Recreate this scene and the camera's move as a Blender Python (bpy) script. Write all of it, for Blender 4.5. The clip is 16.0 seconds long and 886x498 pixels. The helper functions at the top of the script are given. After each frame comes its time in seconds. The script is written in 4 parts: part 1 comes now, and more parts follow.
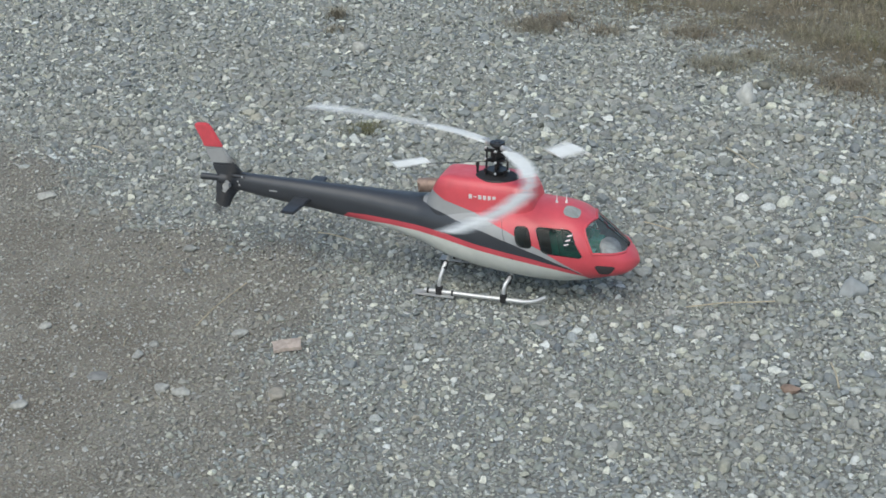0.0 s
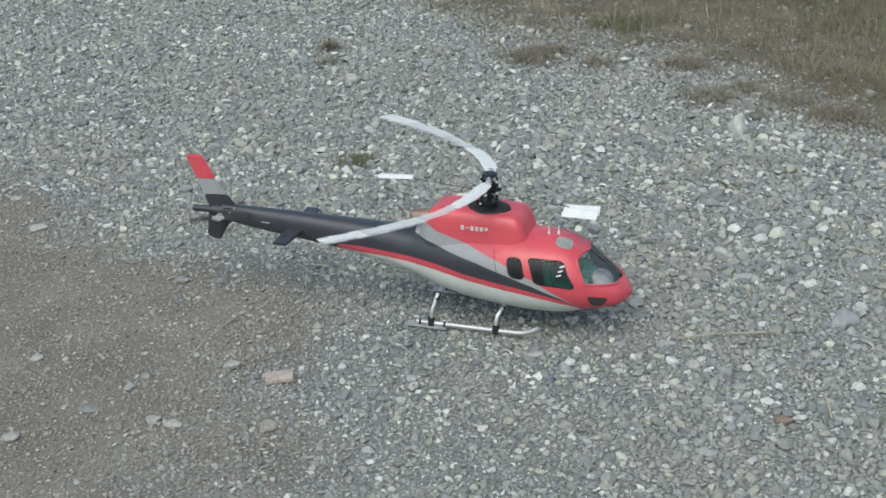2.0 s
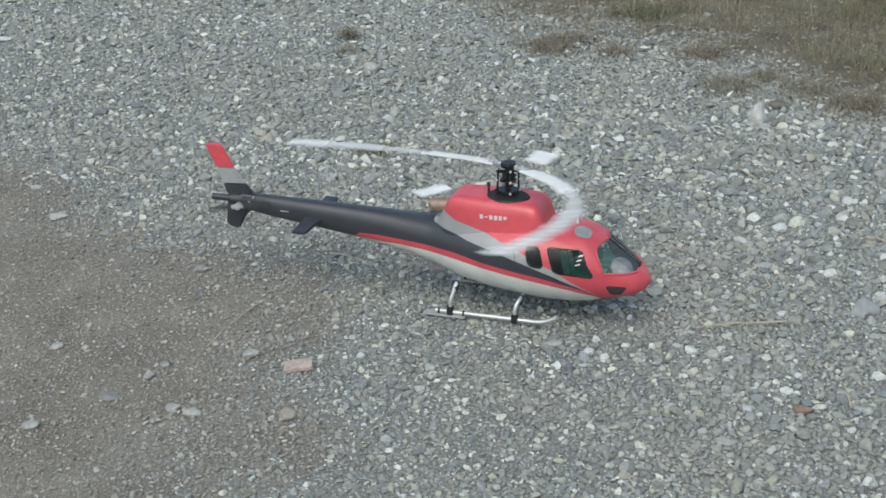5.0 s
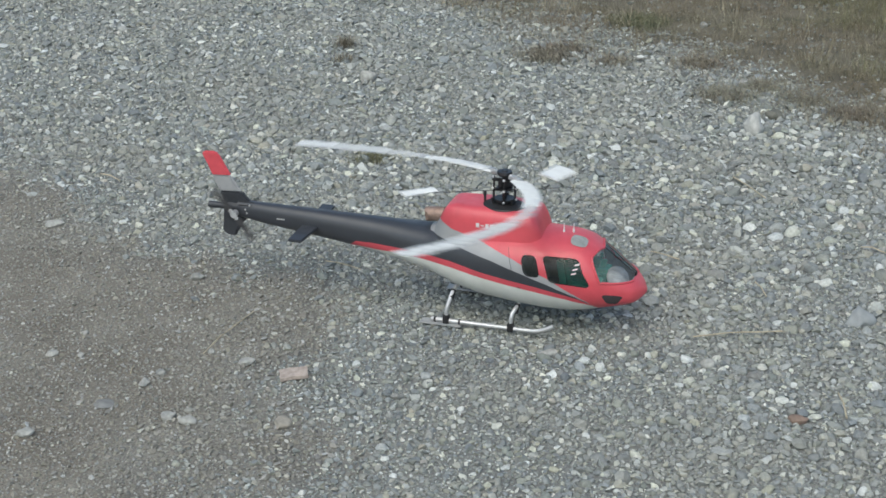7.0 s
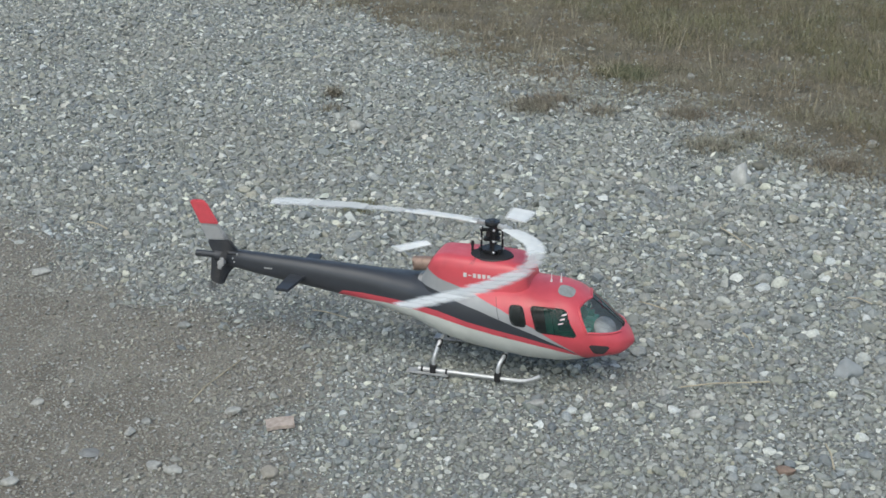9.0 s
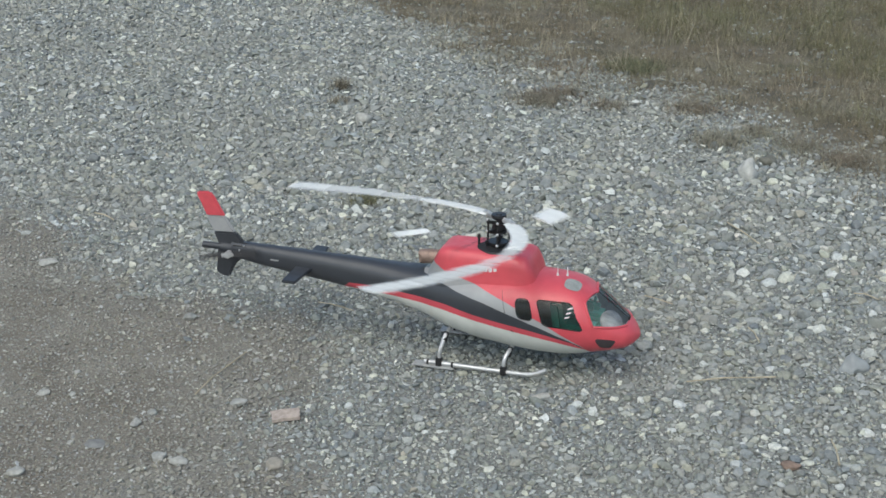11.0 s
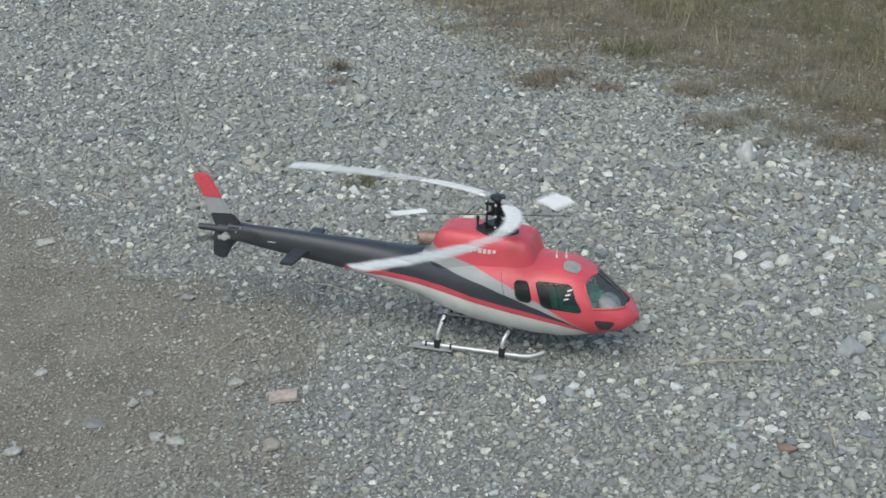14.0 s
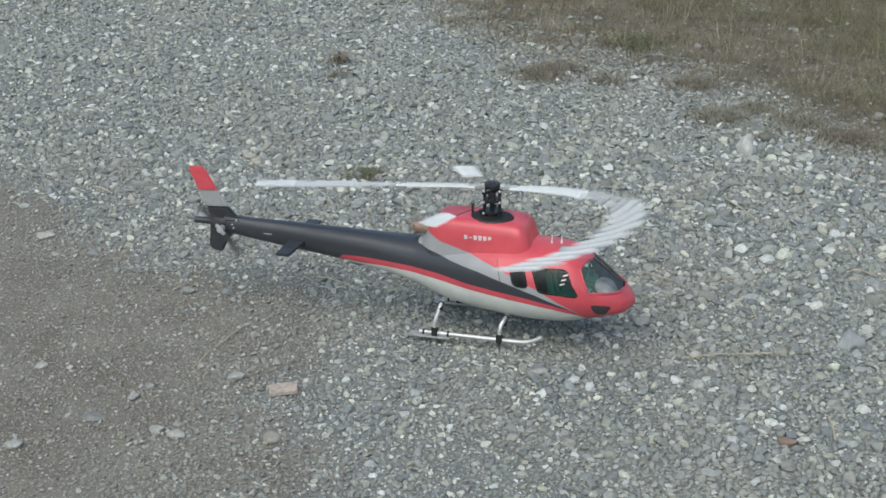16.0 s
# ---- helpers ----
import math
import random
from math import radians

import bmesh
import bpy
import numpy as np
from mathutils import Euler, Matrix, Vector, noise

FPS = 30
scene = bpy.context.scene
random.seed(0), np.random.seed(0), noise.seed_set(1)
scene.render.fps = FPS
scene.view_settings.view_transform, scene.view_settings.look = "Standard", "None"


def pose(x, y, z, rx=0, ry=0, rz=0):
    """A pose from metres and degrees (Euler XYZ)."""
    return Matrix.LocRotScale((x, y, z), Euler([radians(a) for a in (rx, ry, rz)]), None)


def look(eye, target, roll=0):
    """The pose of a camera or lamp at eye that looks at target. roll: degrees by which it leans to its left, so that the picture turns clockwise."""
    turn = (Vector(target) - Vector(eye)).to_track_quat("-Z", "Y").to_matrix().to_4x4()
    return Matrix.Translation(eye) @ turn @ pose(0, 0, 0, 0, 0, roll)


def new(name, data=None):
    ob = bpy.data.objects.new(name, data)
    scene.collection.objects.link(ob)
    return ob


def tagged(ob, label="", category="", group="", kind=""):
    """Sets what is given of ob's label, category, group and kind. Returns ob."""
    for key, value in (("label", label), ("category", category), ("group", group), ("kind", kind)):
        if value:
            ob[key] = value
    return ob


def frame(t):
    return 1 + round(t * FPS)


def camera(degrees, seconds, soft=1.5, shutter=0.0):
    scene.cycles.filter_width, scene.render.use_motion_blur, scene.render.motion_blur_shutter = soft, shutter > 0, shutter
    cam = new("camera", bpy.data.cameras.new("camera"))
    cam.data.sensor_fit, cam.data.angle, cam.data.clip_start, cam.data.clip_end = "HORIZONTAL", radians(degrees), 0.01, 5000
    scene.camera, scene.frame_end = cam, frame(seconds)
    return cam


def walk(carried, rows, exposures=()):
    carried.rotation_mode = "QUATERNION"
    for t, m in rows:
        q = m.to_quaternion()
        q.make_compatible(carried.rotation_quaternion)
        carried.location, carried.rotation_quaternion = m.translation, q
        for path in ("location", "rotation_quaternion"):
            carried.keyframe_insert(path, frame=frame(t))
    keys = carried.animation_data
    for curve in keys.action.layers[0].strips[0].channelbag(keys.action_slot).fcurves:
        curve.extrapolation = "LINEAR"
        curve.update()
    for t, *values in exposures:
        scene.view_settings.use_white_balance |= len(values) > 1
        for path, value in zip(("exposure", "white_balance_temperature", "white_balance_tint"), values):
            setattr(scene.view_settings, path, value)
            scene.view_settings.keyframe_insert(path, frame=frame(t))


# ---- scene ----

# ---- camera: hand-held, standing still, a long lens that drifts a little ----
cam = camera(30.0, 16.0, soft=1.6, shutter=0.3)
EYE = (0.0, -4.189, 1.65)
# seconds, yaw, pitch, roll
AIM = [
    (0.0, -0.296, -22.497, 0.067),
    (0.5, -0.287, -21.792, 0.193),
    (1.0, -0.452, -21.245, 0.080),
    (1.5, -0.361, -21.455, -0.016),
    (2.0, -0.575, -21.416, 0.046),
    (2.5, -0.481, -21.450, -0.030),
    (3.0, -0.415, -21.709, 0.117),
    (3.5, -0.199, -21.909, 0.274),
    (4.0, -0.087, -21.791, 0.385),
    (6.3, 0.223, -21.804, 0.024),
    (6.5, 0.160, -21.679, 0.073),
    (7.0, 0.000, -21.500, -0.000),
    (7.5, 0.114, -21.495, -0.101),
    (8.0, 0.132, -21.325, -0.210),
    (8.5, -0.193, -20.400, -0.201),
    (9.0, -0.336, -19.783, -0.339),
    (11.5, 0.026, -20.121, -0.626),
    (12.0, -0.101, -20.263, -0.563),
    (12.5, -0.133, -20.505, -0.562),
    (13.0, -0.091, -20.527, -0.603),
    (13.5, -0.074, -20.563, -0.677),
    (14.0, -0.015, -20.666, -0.802),
    (14.5, 0.232, -20.772, -0.896),
    (15.0, 0.186, -20.876, -0.828),
    (15.5, -0.003, -20.968, -0.892),
    (16.0, 0.014, -20.899, -0.850),
]
walk(cam, [(t, pose(*EYE, 90 + p, r, y)) for t, y, p, r in AIM], exposures=[(0.0, 0.205, 6520, 2), (16.0, 0.170, 6520, 2)])

# ---- light: an overcast sky ----
world = bpy.data.worlds.new("sky")
world.use_nodes = True
scene.world = world
nt = world.node_tree
sky = nt.nodes.new("ShaderNodeTexSky")
sky.sky_type, sky.sun_disc = "NISHITA", False
sky.sun_elevation, sky.sun_rotation = radians(55), radians(200)
sky.air_density, sky.dust_density, sky.ozone_density = 1.0, 3.5, 1.6
nt.links.new(sky.outputs[0], nt.nodes["Background"].inputs[0])
nt.nodes["Background"].inputs[1].default_value = 0.15
sun = new("sun", bpy.data.lights.new("sun", "SUN"))
sun.data.energy, sun.data.angle, sun.data.color = 0.97, radians(70), (1.0, 0.985, 0.96)
sun.matrix_world = look((-1.0, -3.4, 4.4), (0, 0, 0))


# ---- materials ----
def shader(name, color, rough=0.5, metal=0.0, coat=0.0):
    m = bpy.data.materials.new(name)
    m.use_nodes = True
    b = m.node_tree.nodes["Principled BSDF"]
    b.inputs["Base Color"].default_value = (*color, 1)
    b.inputs["Roughness"].default_value = rough
    b.inputs["Metallic"].default_value = metal
    b.inputs["Coat Weight"].default_value = coat
    return m, m.node_tree, b


def node(tree, kind, **inputs):
    n = tree.nodes.new("ShaderNode" + kind)
    for k, v in inputs.items():
        n.inputs[k.replace("_", " ")].default_value = v
    return n


def ramp(tree, fac, stops, smooth=False):
    n = tree.nodes.new("ShaderNodeValToRGB")
    n.color_ramp.interpolation = "EASE" if smooth else "LINEAR"
    e = n.color_ramp.elements
    while len(e) < len(stops):
        e.new(0.5)
    for el, (p, c) in zip(e, stops):
        el.position = p
        el.color = (*c, 1) if isinstance(c, tuple) else (c, c, c, 1)
    tree.links.new(fac, n.inputs[0])
    return n.outputs[0]


def math2(tree, op, a, b):
    n = tree.nodes.new("ShaderNodeMath")
    n.operation = op
    for i, v in enumerate((a, b)):
        if isinstance(v, (int, float)):
            n.inputs[i].default_value = v
        else:
            tree.links.new(v, n.inputs[i])
    return n.outputs[0]


def mix(tree, fac, a, b, blend="MIX"):
    n = tree.nodes.new("ShaderNodeMix")
    n.data_type, n.blend_type = "RGBA", blend
    for i, v in ((0, fac), (6, a), (7, b)):
        if isinstance(v, (int, float)):
            n.inputs[i].default_value = v
        elif isinstance(v, tuple):
            n.inputs[i].default_value = (*v, 1)
        else:
            tree.links.new(v, n.inputs[i])
    return n.outputs[2]


def coords(tree, world_space=False):
    if world_space:
        return tree.nodes.new("ShaderNodeNewGeometry").outputs["Position"]
    return tree.nodes.new("ShaderNodeTexCoord").outputs["Object"]


def tex(tree, co, scale, detail=4.0, rough=0.55):
    n = node(tree, "TexNoise", Scale=scale, Detail=detail, Roughness=rough)
    tree.links.new(co, n.inputs["Vector"])
    return n.outputs["Fac"]


def bump(tree, b, height, strength, distance):
    n = node(tree, "Bump", Strength=strength, Distance=distance)
    tree.links.new(height, n.inputs["Height"])
    tree.links.new(n.outputs[0], b.inputs["Normal"])


def worn(name, color, rough, metal=0.0, coat=0.0, vary=0.25, scale=60.0):
    """A plain surface with grain and faint stains."""
    m, t, b = shader(name, color, rough, metal, coat)
    co = coords(t)
    f = ramp(t, tex(t, co, scale), [(0.3, 1 - vary), (0.7, 1.0)])
    g = ramp(t, tex(t, co, scale / 9), [(0.35, 1 - vary * 0.6), (0.65, 1.0)])
    t.links.new(mix(t, 1.0, mix(t, 1.0, color, f, "MULTIPLY"), g, "MULTIPLY"), b.inputs["Base Color"])
    t.links.new(ramp(t, tex(t, co, scale / 3), [(0.3, max(rough - 0.1, 0.05)), (0.7, min(rough + 0.15, 1.0))]), b.inputs["Roughness"])
    bump(t, b, tex(t, co, scale * 4), 0.15, 0.001)
    return m


STONE_STOPS = [(0.0, (0.17, 0.185, 0.187)), (0.20, (0.215, 0.235, 0.232)), (0.36, (0.28, 0.30, 0.288)), (0.46, (0.22, 0.238, 0.222)),
               (0.58, (0.335, 0.352, 0.338)), (0.65, (0.27, 0.27, 0.24)), (0.76, (0.42, 0.44, 0.415)), (0.83, (0.37, 0.365, 0.305)),
               (0.90, (0.52, 0.54, 0.505)), (1.0, (0.72, 0.73, 0.68))]


STONE_STOPS = [(p, tuple(0.31 + (v - 0.31) * 0.92 for v in c)) for p, c in STONE_STOPS]
STONE_STOPS = [(p, (c[0], c[1], c[2] * 0.975)) for p, c in STONE_STOPS]


def stone_material(name, single, stops=STONE_STOPS):
    m, t, b = shader(name, (0.25, 0.25, 0.25), 0.85)
    if single:
        r = t.nodes.new("ShaderNodeObjectInfo").outputs["Random"]
    else:
        r = t.nodes.new("ShaderNodeNewGeometry").outputs["Random Per Island"]
    co = coords(t, True)
    base = ramp(t, r, stops)
    # warm, cool and rosy stones, apart from how light they are
    other = math2(t, "FRACT", math2(t, "MULTIPLY", r, 47.0), 0.0)
    hue = ramp(t, other, [(0.0, (0.96, 1.0, 1.09)), (0.35, (0.98, 1.0, 1.05)), (0.60, (1.0, 1.0, 1.0)), (0.80, (1.01, 1.01, 0.93)), (0.90, (0.98, 1.02, 0.98)), (1.0, (1.04, 0.985, 0.98))])
    base = mix(t, 1.0, base, hue, "MULTIPLY")
    mott = ramp(t, tex(t, co, 140.0, 5.0, 0.65), [(0.3, 0.72), (0.7, 1.18)])
    dust_sheen = ramp(t, tex(t, co, 2.2, 3.0), [(0.42, 0.0), (0.62, 0.35)])
    c = mix(t, 1.0, base, mott, "MULTIPLY")
    c = mix(t, dust_sheen, c, (0.29, 0.288, 0.25))
    t.links.new(c, b.inputs["Base Color"])
    bump(t, b, tex(t, co, 420.0, 4.0), 0.4, 0.002)
    return m


M_stone = stone_material("gravel_stone", False)
M_single = stone_material("single_stone", True)
M_soilgrit = stone_material("soil_covered_grit", False, [(0.0, (0.18, 0.172, 0.148)), (0.4, (0.235, 0.225, 0.195)), (0.7, (0.30, 0.292, 0.255)), (0.86, (0.37, 0.365, 0.33)), (1.0, (0.52, 0.52, 0.48))])


def ground_material():
    m, t, b = shader("gravelly_soil", (0.2, 0.19, 0.17), 0.95)
    co = coords(t, True)
    zone = t.nodes.new("ShaderNodeVertexColor")
    zone.layer_name = "zone"
    sep = t.nodes.new("ShaderNodeSeparateColor")
    t.links.new(zone.outputs[0], sep.inputs[0])
    fine = ramp(t, tex(t, co, 190.0, 6.0, 0.7), [(0.30, 0.54), (0.5, 0.92), (0.72, 1.42)])
    patch = tex(t, co, 5.0, 4.0)
    gravel = mix(t, ramp(t, patch, [(0.4, 0.0), (0.6, 1.0)]), (0.222, 0.230, 0.218), (0.268, 0.274, 0.254))
    soil = mix(t, ramp(t, patch, [(0.38, 0.0), (0.62, 1.0)]), (0.208, 0.190, 0.157), (0.274, 0.257, 0.216))
    turf = mix(t, ramp(t, patch, [(0.4, 0.0), (0.6, 1.0)]), (0.125, 0.112, 0.083), (0.215, 0.195, 0.15))
    c = mix(t, sep.outputs[0], gravel, soil)
    c = mix(t, sep.outputs[1], c, turf)
    c = mix(t, 1.0, c, fine, "MULTIPLY")
    vor = node(t, "TexVoronoi", Scale=150.0)
    t.links.new(co, vor.inputs["Vector"])
    grit = ramp(t, vor.outputs["Distance"], [(0.0, 1.18), (0.55, 0.84)])
    c = mix(t, 1.0, c, grit, "MULTIPLY")
    t.links.new(c, b.inputs["Base Color"])
    h = math2(t, "SUBTRACT", tex(t, co, 160.0, 6.0, 0.7), math2(t, "MULTIPLY", vor.outputs["Distance"], 0.5))
    bump(t, b, h, 0.65, 0.005)
    return m


M_ground = ground_material()


def line_node(t, x, pts):
    """A broken line z(x) as a ramp; x in -0.8 to 0.4 m, z in 0 to 0.4 m."""
    fac = math2(t, "DIVIDE", math2(t, "ADD", x, 0.8), 1.2)
    out = ramp(t, fac, [((px + 0.8) / 1.2, pz / 0.4) for px, pz in pts])
    return math2(t, "MULTIPLY", out, 0.4)


WHITE_LINE = [(-0.8, 0.1), (-0.4, 0.13), (-0.374, 0.146), (-0.324, 0.144), (-0.268, 0.146), (-0.189, 0.145), (-0.109, 0.141), (-0.033, 0.131), (0.04, 0.122), (0.11, 0.113), (0.178, 0.102), (0.229, 0.089), (0.252, 0.079), (0.3, 0.02)]
RED_LINE = [(-0.8, 0.1), (-0.41, 0.13), (-0.374, 0.16), (-0.322, 0.162), (-0.267, 0.161), (-0.189, 0.16), (-0.109, 0.157), (-0.033, 0.145), (0.04, 0.136), (0.11, 0.127), (0.178, 0.113), (0.211, 0.104), (0.252, 0.0805), (0.3, 0.02)]
BLACK_LINE = [(-0.80, 0.30), (-0.190, 0.245), (-0.180, 0.213), (-0.124, 0.205), (-0.082, 0.193), (-0.005, 0.178), (0.067, 0.158),
              (0.137, 0.136), (0.204, 0.110), (0.23, 0.096), (0.30, 0.02)]
GREY_LINE = [(-0.80, 0.37), (-0.19, 0.285), (-0.165, 0.262), (-0.113, 0.235), (-0.027, 0.213), (0.051, 0.188), (0.094, 0.169),
             (0.136, 0.152), (0.204, 0.114), (0.23, 0.098), (0.30, 0.02)]


def livery_material():
    m, t, b = shader("painted_livery", (0.7, 0.05, 0.06), 0.38, 0.0, 0.25)
    co = coords(t)
    sep = t.nodes.new("ShaderNodeSeparateXYZ")
    t.links.new(co, sep.inputs[0])
    x, z = sep.outputs[0], sep.outputs[2]
    c = (0.68, 0.70, 0.66)
    for pts, col in ((WHITE_LINE, (0.60, 0.083, 0.110)), (RED_LINE, (0.042, 0.047, 0.057)), (BLACK_LINE, (0.36, 0.37, 0.38)), (GREY_LINE, (0.64, 0.085, 0.110))):
        above = math2(t, "GREATER_THAN", z, line_node(t, x, pts))
        c = mix(t, above, c, col)
    dirt = ramp(t, tex(t, co, 22.0, 5.0), [(0.35, 0.88), (0.65, 1.0)])
    t.links.new(mix(t, 1.0, c, dirt, "MULTIPLY"), b.inputs["Base Color"])
    t.links.new(ramp(t, tex(t, co, 40.0), [(0.3, 0.3), (0.7, 0.5)]), b.inputs["Roughness"])
    bump(t, b, tex(t, co, 30.0, 2.0), 0.08, 0.002)
    return m


M_livery = livery_material()
M_red = worn("red_paint", (0.64, 0.085, 0.110), 0.4, coat=0.2, vary=0.12)
M_black = worn("black_paint", (0.044, 0.049, 0.059), 0.42, coat=0.2, vary=0.2)
M_greypaint = worn("grey_paint", (0.36, 0.37, 0.38), 0.45, vary=0.12)
M_white = worn("white_plastic", (0.82, 0.83, 0.82), 0.5, vary=0.1)
M_letters = worn("white_lettering", (0.75, 0.74, 0.74), 0.6, vary=0.1)
M_dark = worn("dark_plastic", (0.022, 0.022, 0.024), 0.55, vary=0.3)
M_cabin = worn("cabin_lining", (0.55, 0.57, 0.575), 0.8, vary=0.3)
M_green = worn("green_upholstery", (0.075, 0.36, 0.29), 0.7, vary=0.25)
M_alu = worn("aluminium", (0.70, 0.71, 0.72), 0.38, metal=0.65, vary=0.2)
M_steel = worn("dark_steel", (0.08, 0.08, 0.085), 0.35, metal=0.8, vary=0.4)
M_copper = worn("heat_stained_metal", (0.46, 0.33, 0.27), 0.5, metal=0.4, vary=0.45)
M_blue = worn("bluish_rock", (0.34, 0.365, 0.37), 0.85, vary=0.22, scale=30)
M_chalk = worn("chalky_stone", (0.56, 0.57, 0.545), 0.9, vary=0.3, scale=70)
M_rust = worn("rusty_stone", (0.30, 0.22, 0.175), 0.9, vary=0.35, scale=90)
M_chin = worn("smoked_chin_window", (0.065, 0.055, 0.06), 0.22, vary=0.2)
M_brick = worn("brick_shard", (0.56, 0.475, 0.415), 0.95, vary=0.35, scale=120)
M_pale = worn("pale_limestone", (0.47, 0.475, 0.445), 0.9, vary=0.35, scale=90)
M_slab = worn("dusty_grey_rock", (0.40, 0.41, 0.385), 0.85, vary=0.4, scale=50)
M_tan = worn("sandy_stone", (0.40, 0.375, 0.32), 0.9, vary=0.3, scale=70)
M_slate = worn("dusty_slate", (0.30, 0.305, 0.295), 0.85, vary=0.35, scale=60)
M_straw = worn("dry_straw", (0.55, 0.49, 0.36), 0.9, vary=0.3)


def glass_material(name, tint, gloss, dust_sheen=0.0):
    m, t, b = shader(name, tint, 0.06)
    tr = t.nodes.new("ShaderNodeBsdfTransparent")
    tr.inputs[0].default_value = (*tint, 1)
    gl = t.nodes.new("ShaderNodeBsdfGlossy")
    gl.inputs[0].default_value = (1, 1, 1, 1)
    gl.inputs["Roughness"].default_value = 0.08
    fr = node(t, "Fresnel", IOR=gloss)
    sh = t.nodes.new("ShaderNodeMixShader")
    t.links.new(fr.outputs[0], sh.inputs[0])
    t.links.new(tr.outputs[0], sh.inputs[1])
    t.links.new(gl.outputs[0], sh.inputs[2])
    # an even pale diffuse share, painting in the sky's reflection on the glass
    sheen, df = t.nodes.new("ShaderNodeMixShader"), node(t, "BsdfDiffuse", Color=(0.6, 0.62, 0.62, 1))
    sheen.inputs[0].default_value = dust_sheen
    t.links.new(sh.outputs[0], sheen.inputs[1])
    t.links.new(df.outputs[0], sheen.inputs[2])
    t.links.new(sheen.outputs[0], t.nodes["Material Output"].inputs[0])
    return m


# last value: how much pale sky sheen is mixed into the glass colour
M_windscreen = glass_material("clear_windscreen", (0.95, 0.97, 0.97), 1.35, 0.08)
M_tinted = glass_material("tinted_window", (0.42, 0.48, 0.475), 1.3, 0.02)


def blade_material(name, clear, fade=False):
    """White blade, partly seen through; with fade, its smear thins out towards the piece's edges."""
    m, t, b = shader(name, (0.82, 0.84, 0.83), 0.5)
    tr = t.nodes.new("ShaderNodeBsdfTransparent")
    sh = t.nodes.new("ShaderNodeMixShader")
    sh.inputs[0].default_value = clear
    if fade:
        sep = t.nodes.new("ShaderNodeSeparateXYZ")
        t.links.new(t.nodes.new("ShaderNodeTexCoord").outputs["Generated"], sep.inputs[0])
        thick = 1 - clear
        thick = math2(t, "MULTIPLY", thick, ramp(t, sep.outputs[1], [(0.0, 0.0), (0.3, 1.0), (0.7, 1.0), (1.0, 0.0)], True))
        t.links.new(math2(t, "SUBTRACT", 1.0, thick), sh.inputs[0])
    t.links.new(b.outputs[0], sh.inputs[1])
    t.links.new(tr.outputs[0], sh.inputs[2])
    t.links.new(sh.outputs[0], t.nodes["Material Output"].inputs[0])
    co = coords(t)
    t.links.new(mix(t, 1.0, (0.84, 0.86, 0.845), ramp(t, tex(t, co, 30.0), [(0.3, 0.85), (0.7, 1.0)]), "MULTIPLY"), b.inputs["Base Color"])
    return m


M_paddle = blade_material("spinning_paddle", 0.06)
M_blade_root, M_blade_tip = blade_material("white_blade_root", 0.10), blade_material("white_blade_tip", 0.17, True)
M_blade, M_blade_outer = blade_material("spinning_blade", 0.58, True), blade_material("spinning_outer_blade", 0.42, True)


def grass_material(name, stops):
    m, t, b = shader(name, (0.2, 0.16, 0.1), 0.9)
    g = t.nodes.new("ShaderNodeNewGeometry").outputs["Random Per Island"]
    c = mix(t, 1.0, ramp(t, g, stops), ramp(t, tex(t, coords(t, True), 25.0), [(0.3, 0.75), (0.7, 1.15)]), "MULTIPLY")
    c = mix(t, 1.0, c, ramp(t, tex(t, coords(t, True), 3.0), [(0.35, (0.82, 0.76, 0.69)), (0.65, (1.04, 1.09, 1.02))]), "MULTIPLY")
    t.links.new(c, b.inputs["Base Color"])
    return m


M_dry = grass_material("dry_grass", [(0.0, (0.165, 0.145, 0.105)), (0.5, (0.25, 0.222, 0.165)), (0.85, (0.335, 0.30, 0.228)), (1.0, (0.50, 0.455, 0.35))])
M_olive = grass_material("olive_grass", [(0.0, (0.13, 0.13, 0.075)), (0.6, (0.20, 0.195, 0.115)), (1.0, (0.31, 0.29, 0.19))])
M_weed = grass_material("weed_leaf", [(0.0, (0.12, 0.125, 0.075)), (0.6, (0.18, 0.185, 0.115)), (1.0, (0.28, 0.27, 0.18))])
M_brown = grass_material("withered_leaf", [(0.0, (0.185, 0.168, 0.142)), (0.6, (0.27, 0.248, 0.205)), (1.0, (0.37, 0.345, 0.285))])


# ---- mesh helpers ----
def part(name, bm, material, parent=None, label="", smooth=True):
    me = bpy.data.meshes.new(name)
    bm.normal_update()
    bm.to_mesh(me)
    bm.free()
    me.materials.append(material)
    if smooth:
        me.shade_smooth()
        me.set_sharp_from_angle(angle=radians(40))
    ob = new(name, me)
    ob.parent = parent
    return tagged(ob, label)


def mesh(name, verts, faces, material, parent=None, label="", smooth=True):
    me = bpy.data.meshes.new(name)
    me.from_pydata([tuple(v) for v in verts], [], faces)
    me.materials.append(material)
    if smooth:
        me.shade_smooth()
        me.set_sharp_from_angle(angle=radians(45))
    ob = new(name, me)
    ob.parent = parent
    return tagged(ob, label)


def add_box(bm, size, m, bevel=0.0):
    r = bmesh.ops.create_cube(bm, size=1.0, matrix=m @ Matrix.Diagonal((*size, 1)))
    if bevel:
        es = list({e for v in r["verts"] for e in v.link_edges})
        bmesh.ops.bevel(bm, geom=es, offset=bevel, segments=2, affect="EDGES")


def add_rod(bm, a, b, r1, r2=None, sides=14):
    a, b = Vector(a), Vector(b)
    q = (b - a).to_track_quat("Z", "Y").to_matrix().to_4x4()
    bmesh.ops.create_cone(bm, cap_ends=True, segments=sides, radius1=r1, radius2=r1 if r2 is None else r2, depth=(b - a).length,
                          matrix=Matrix.Translation((a + b) / 2) @ q)


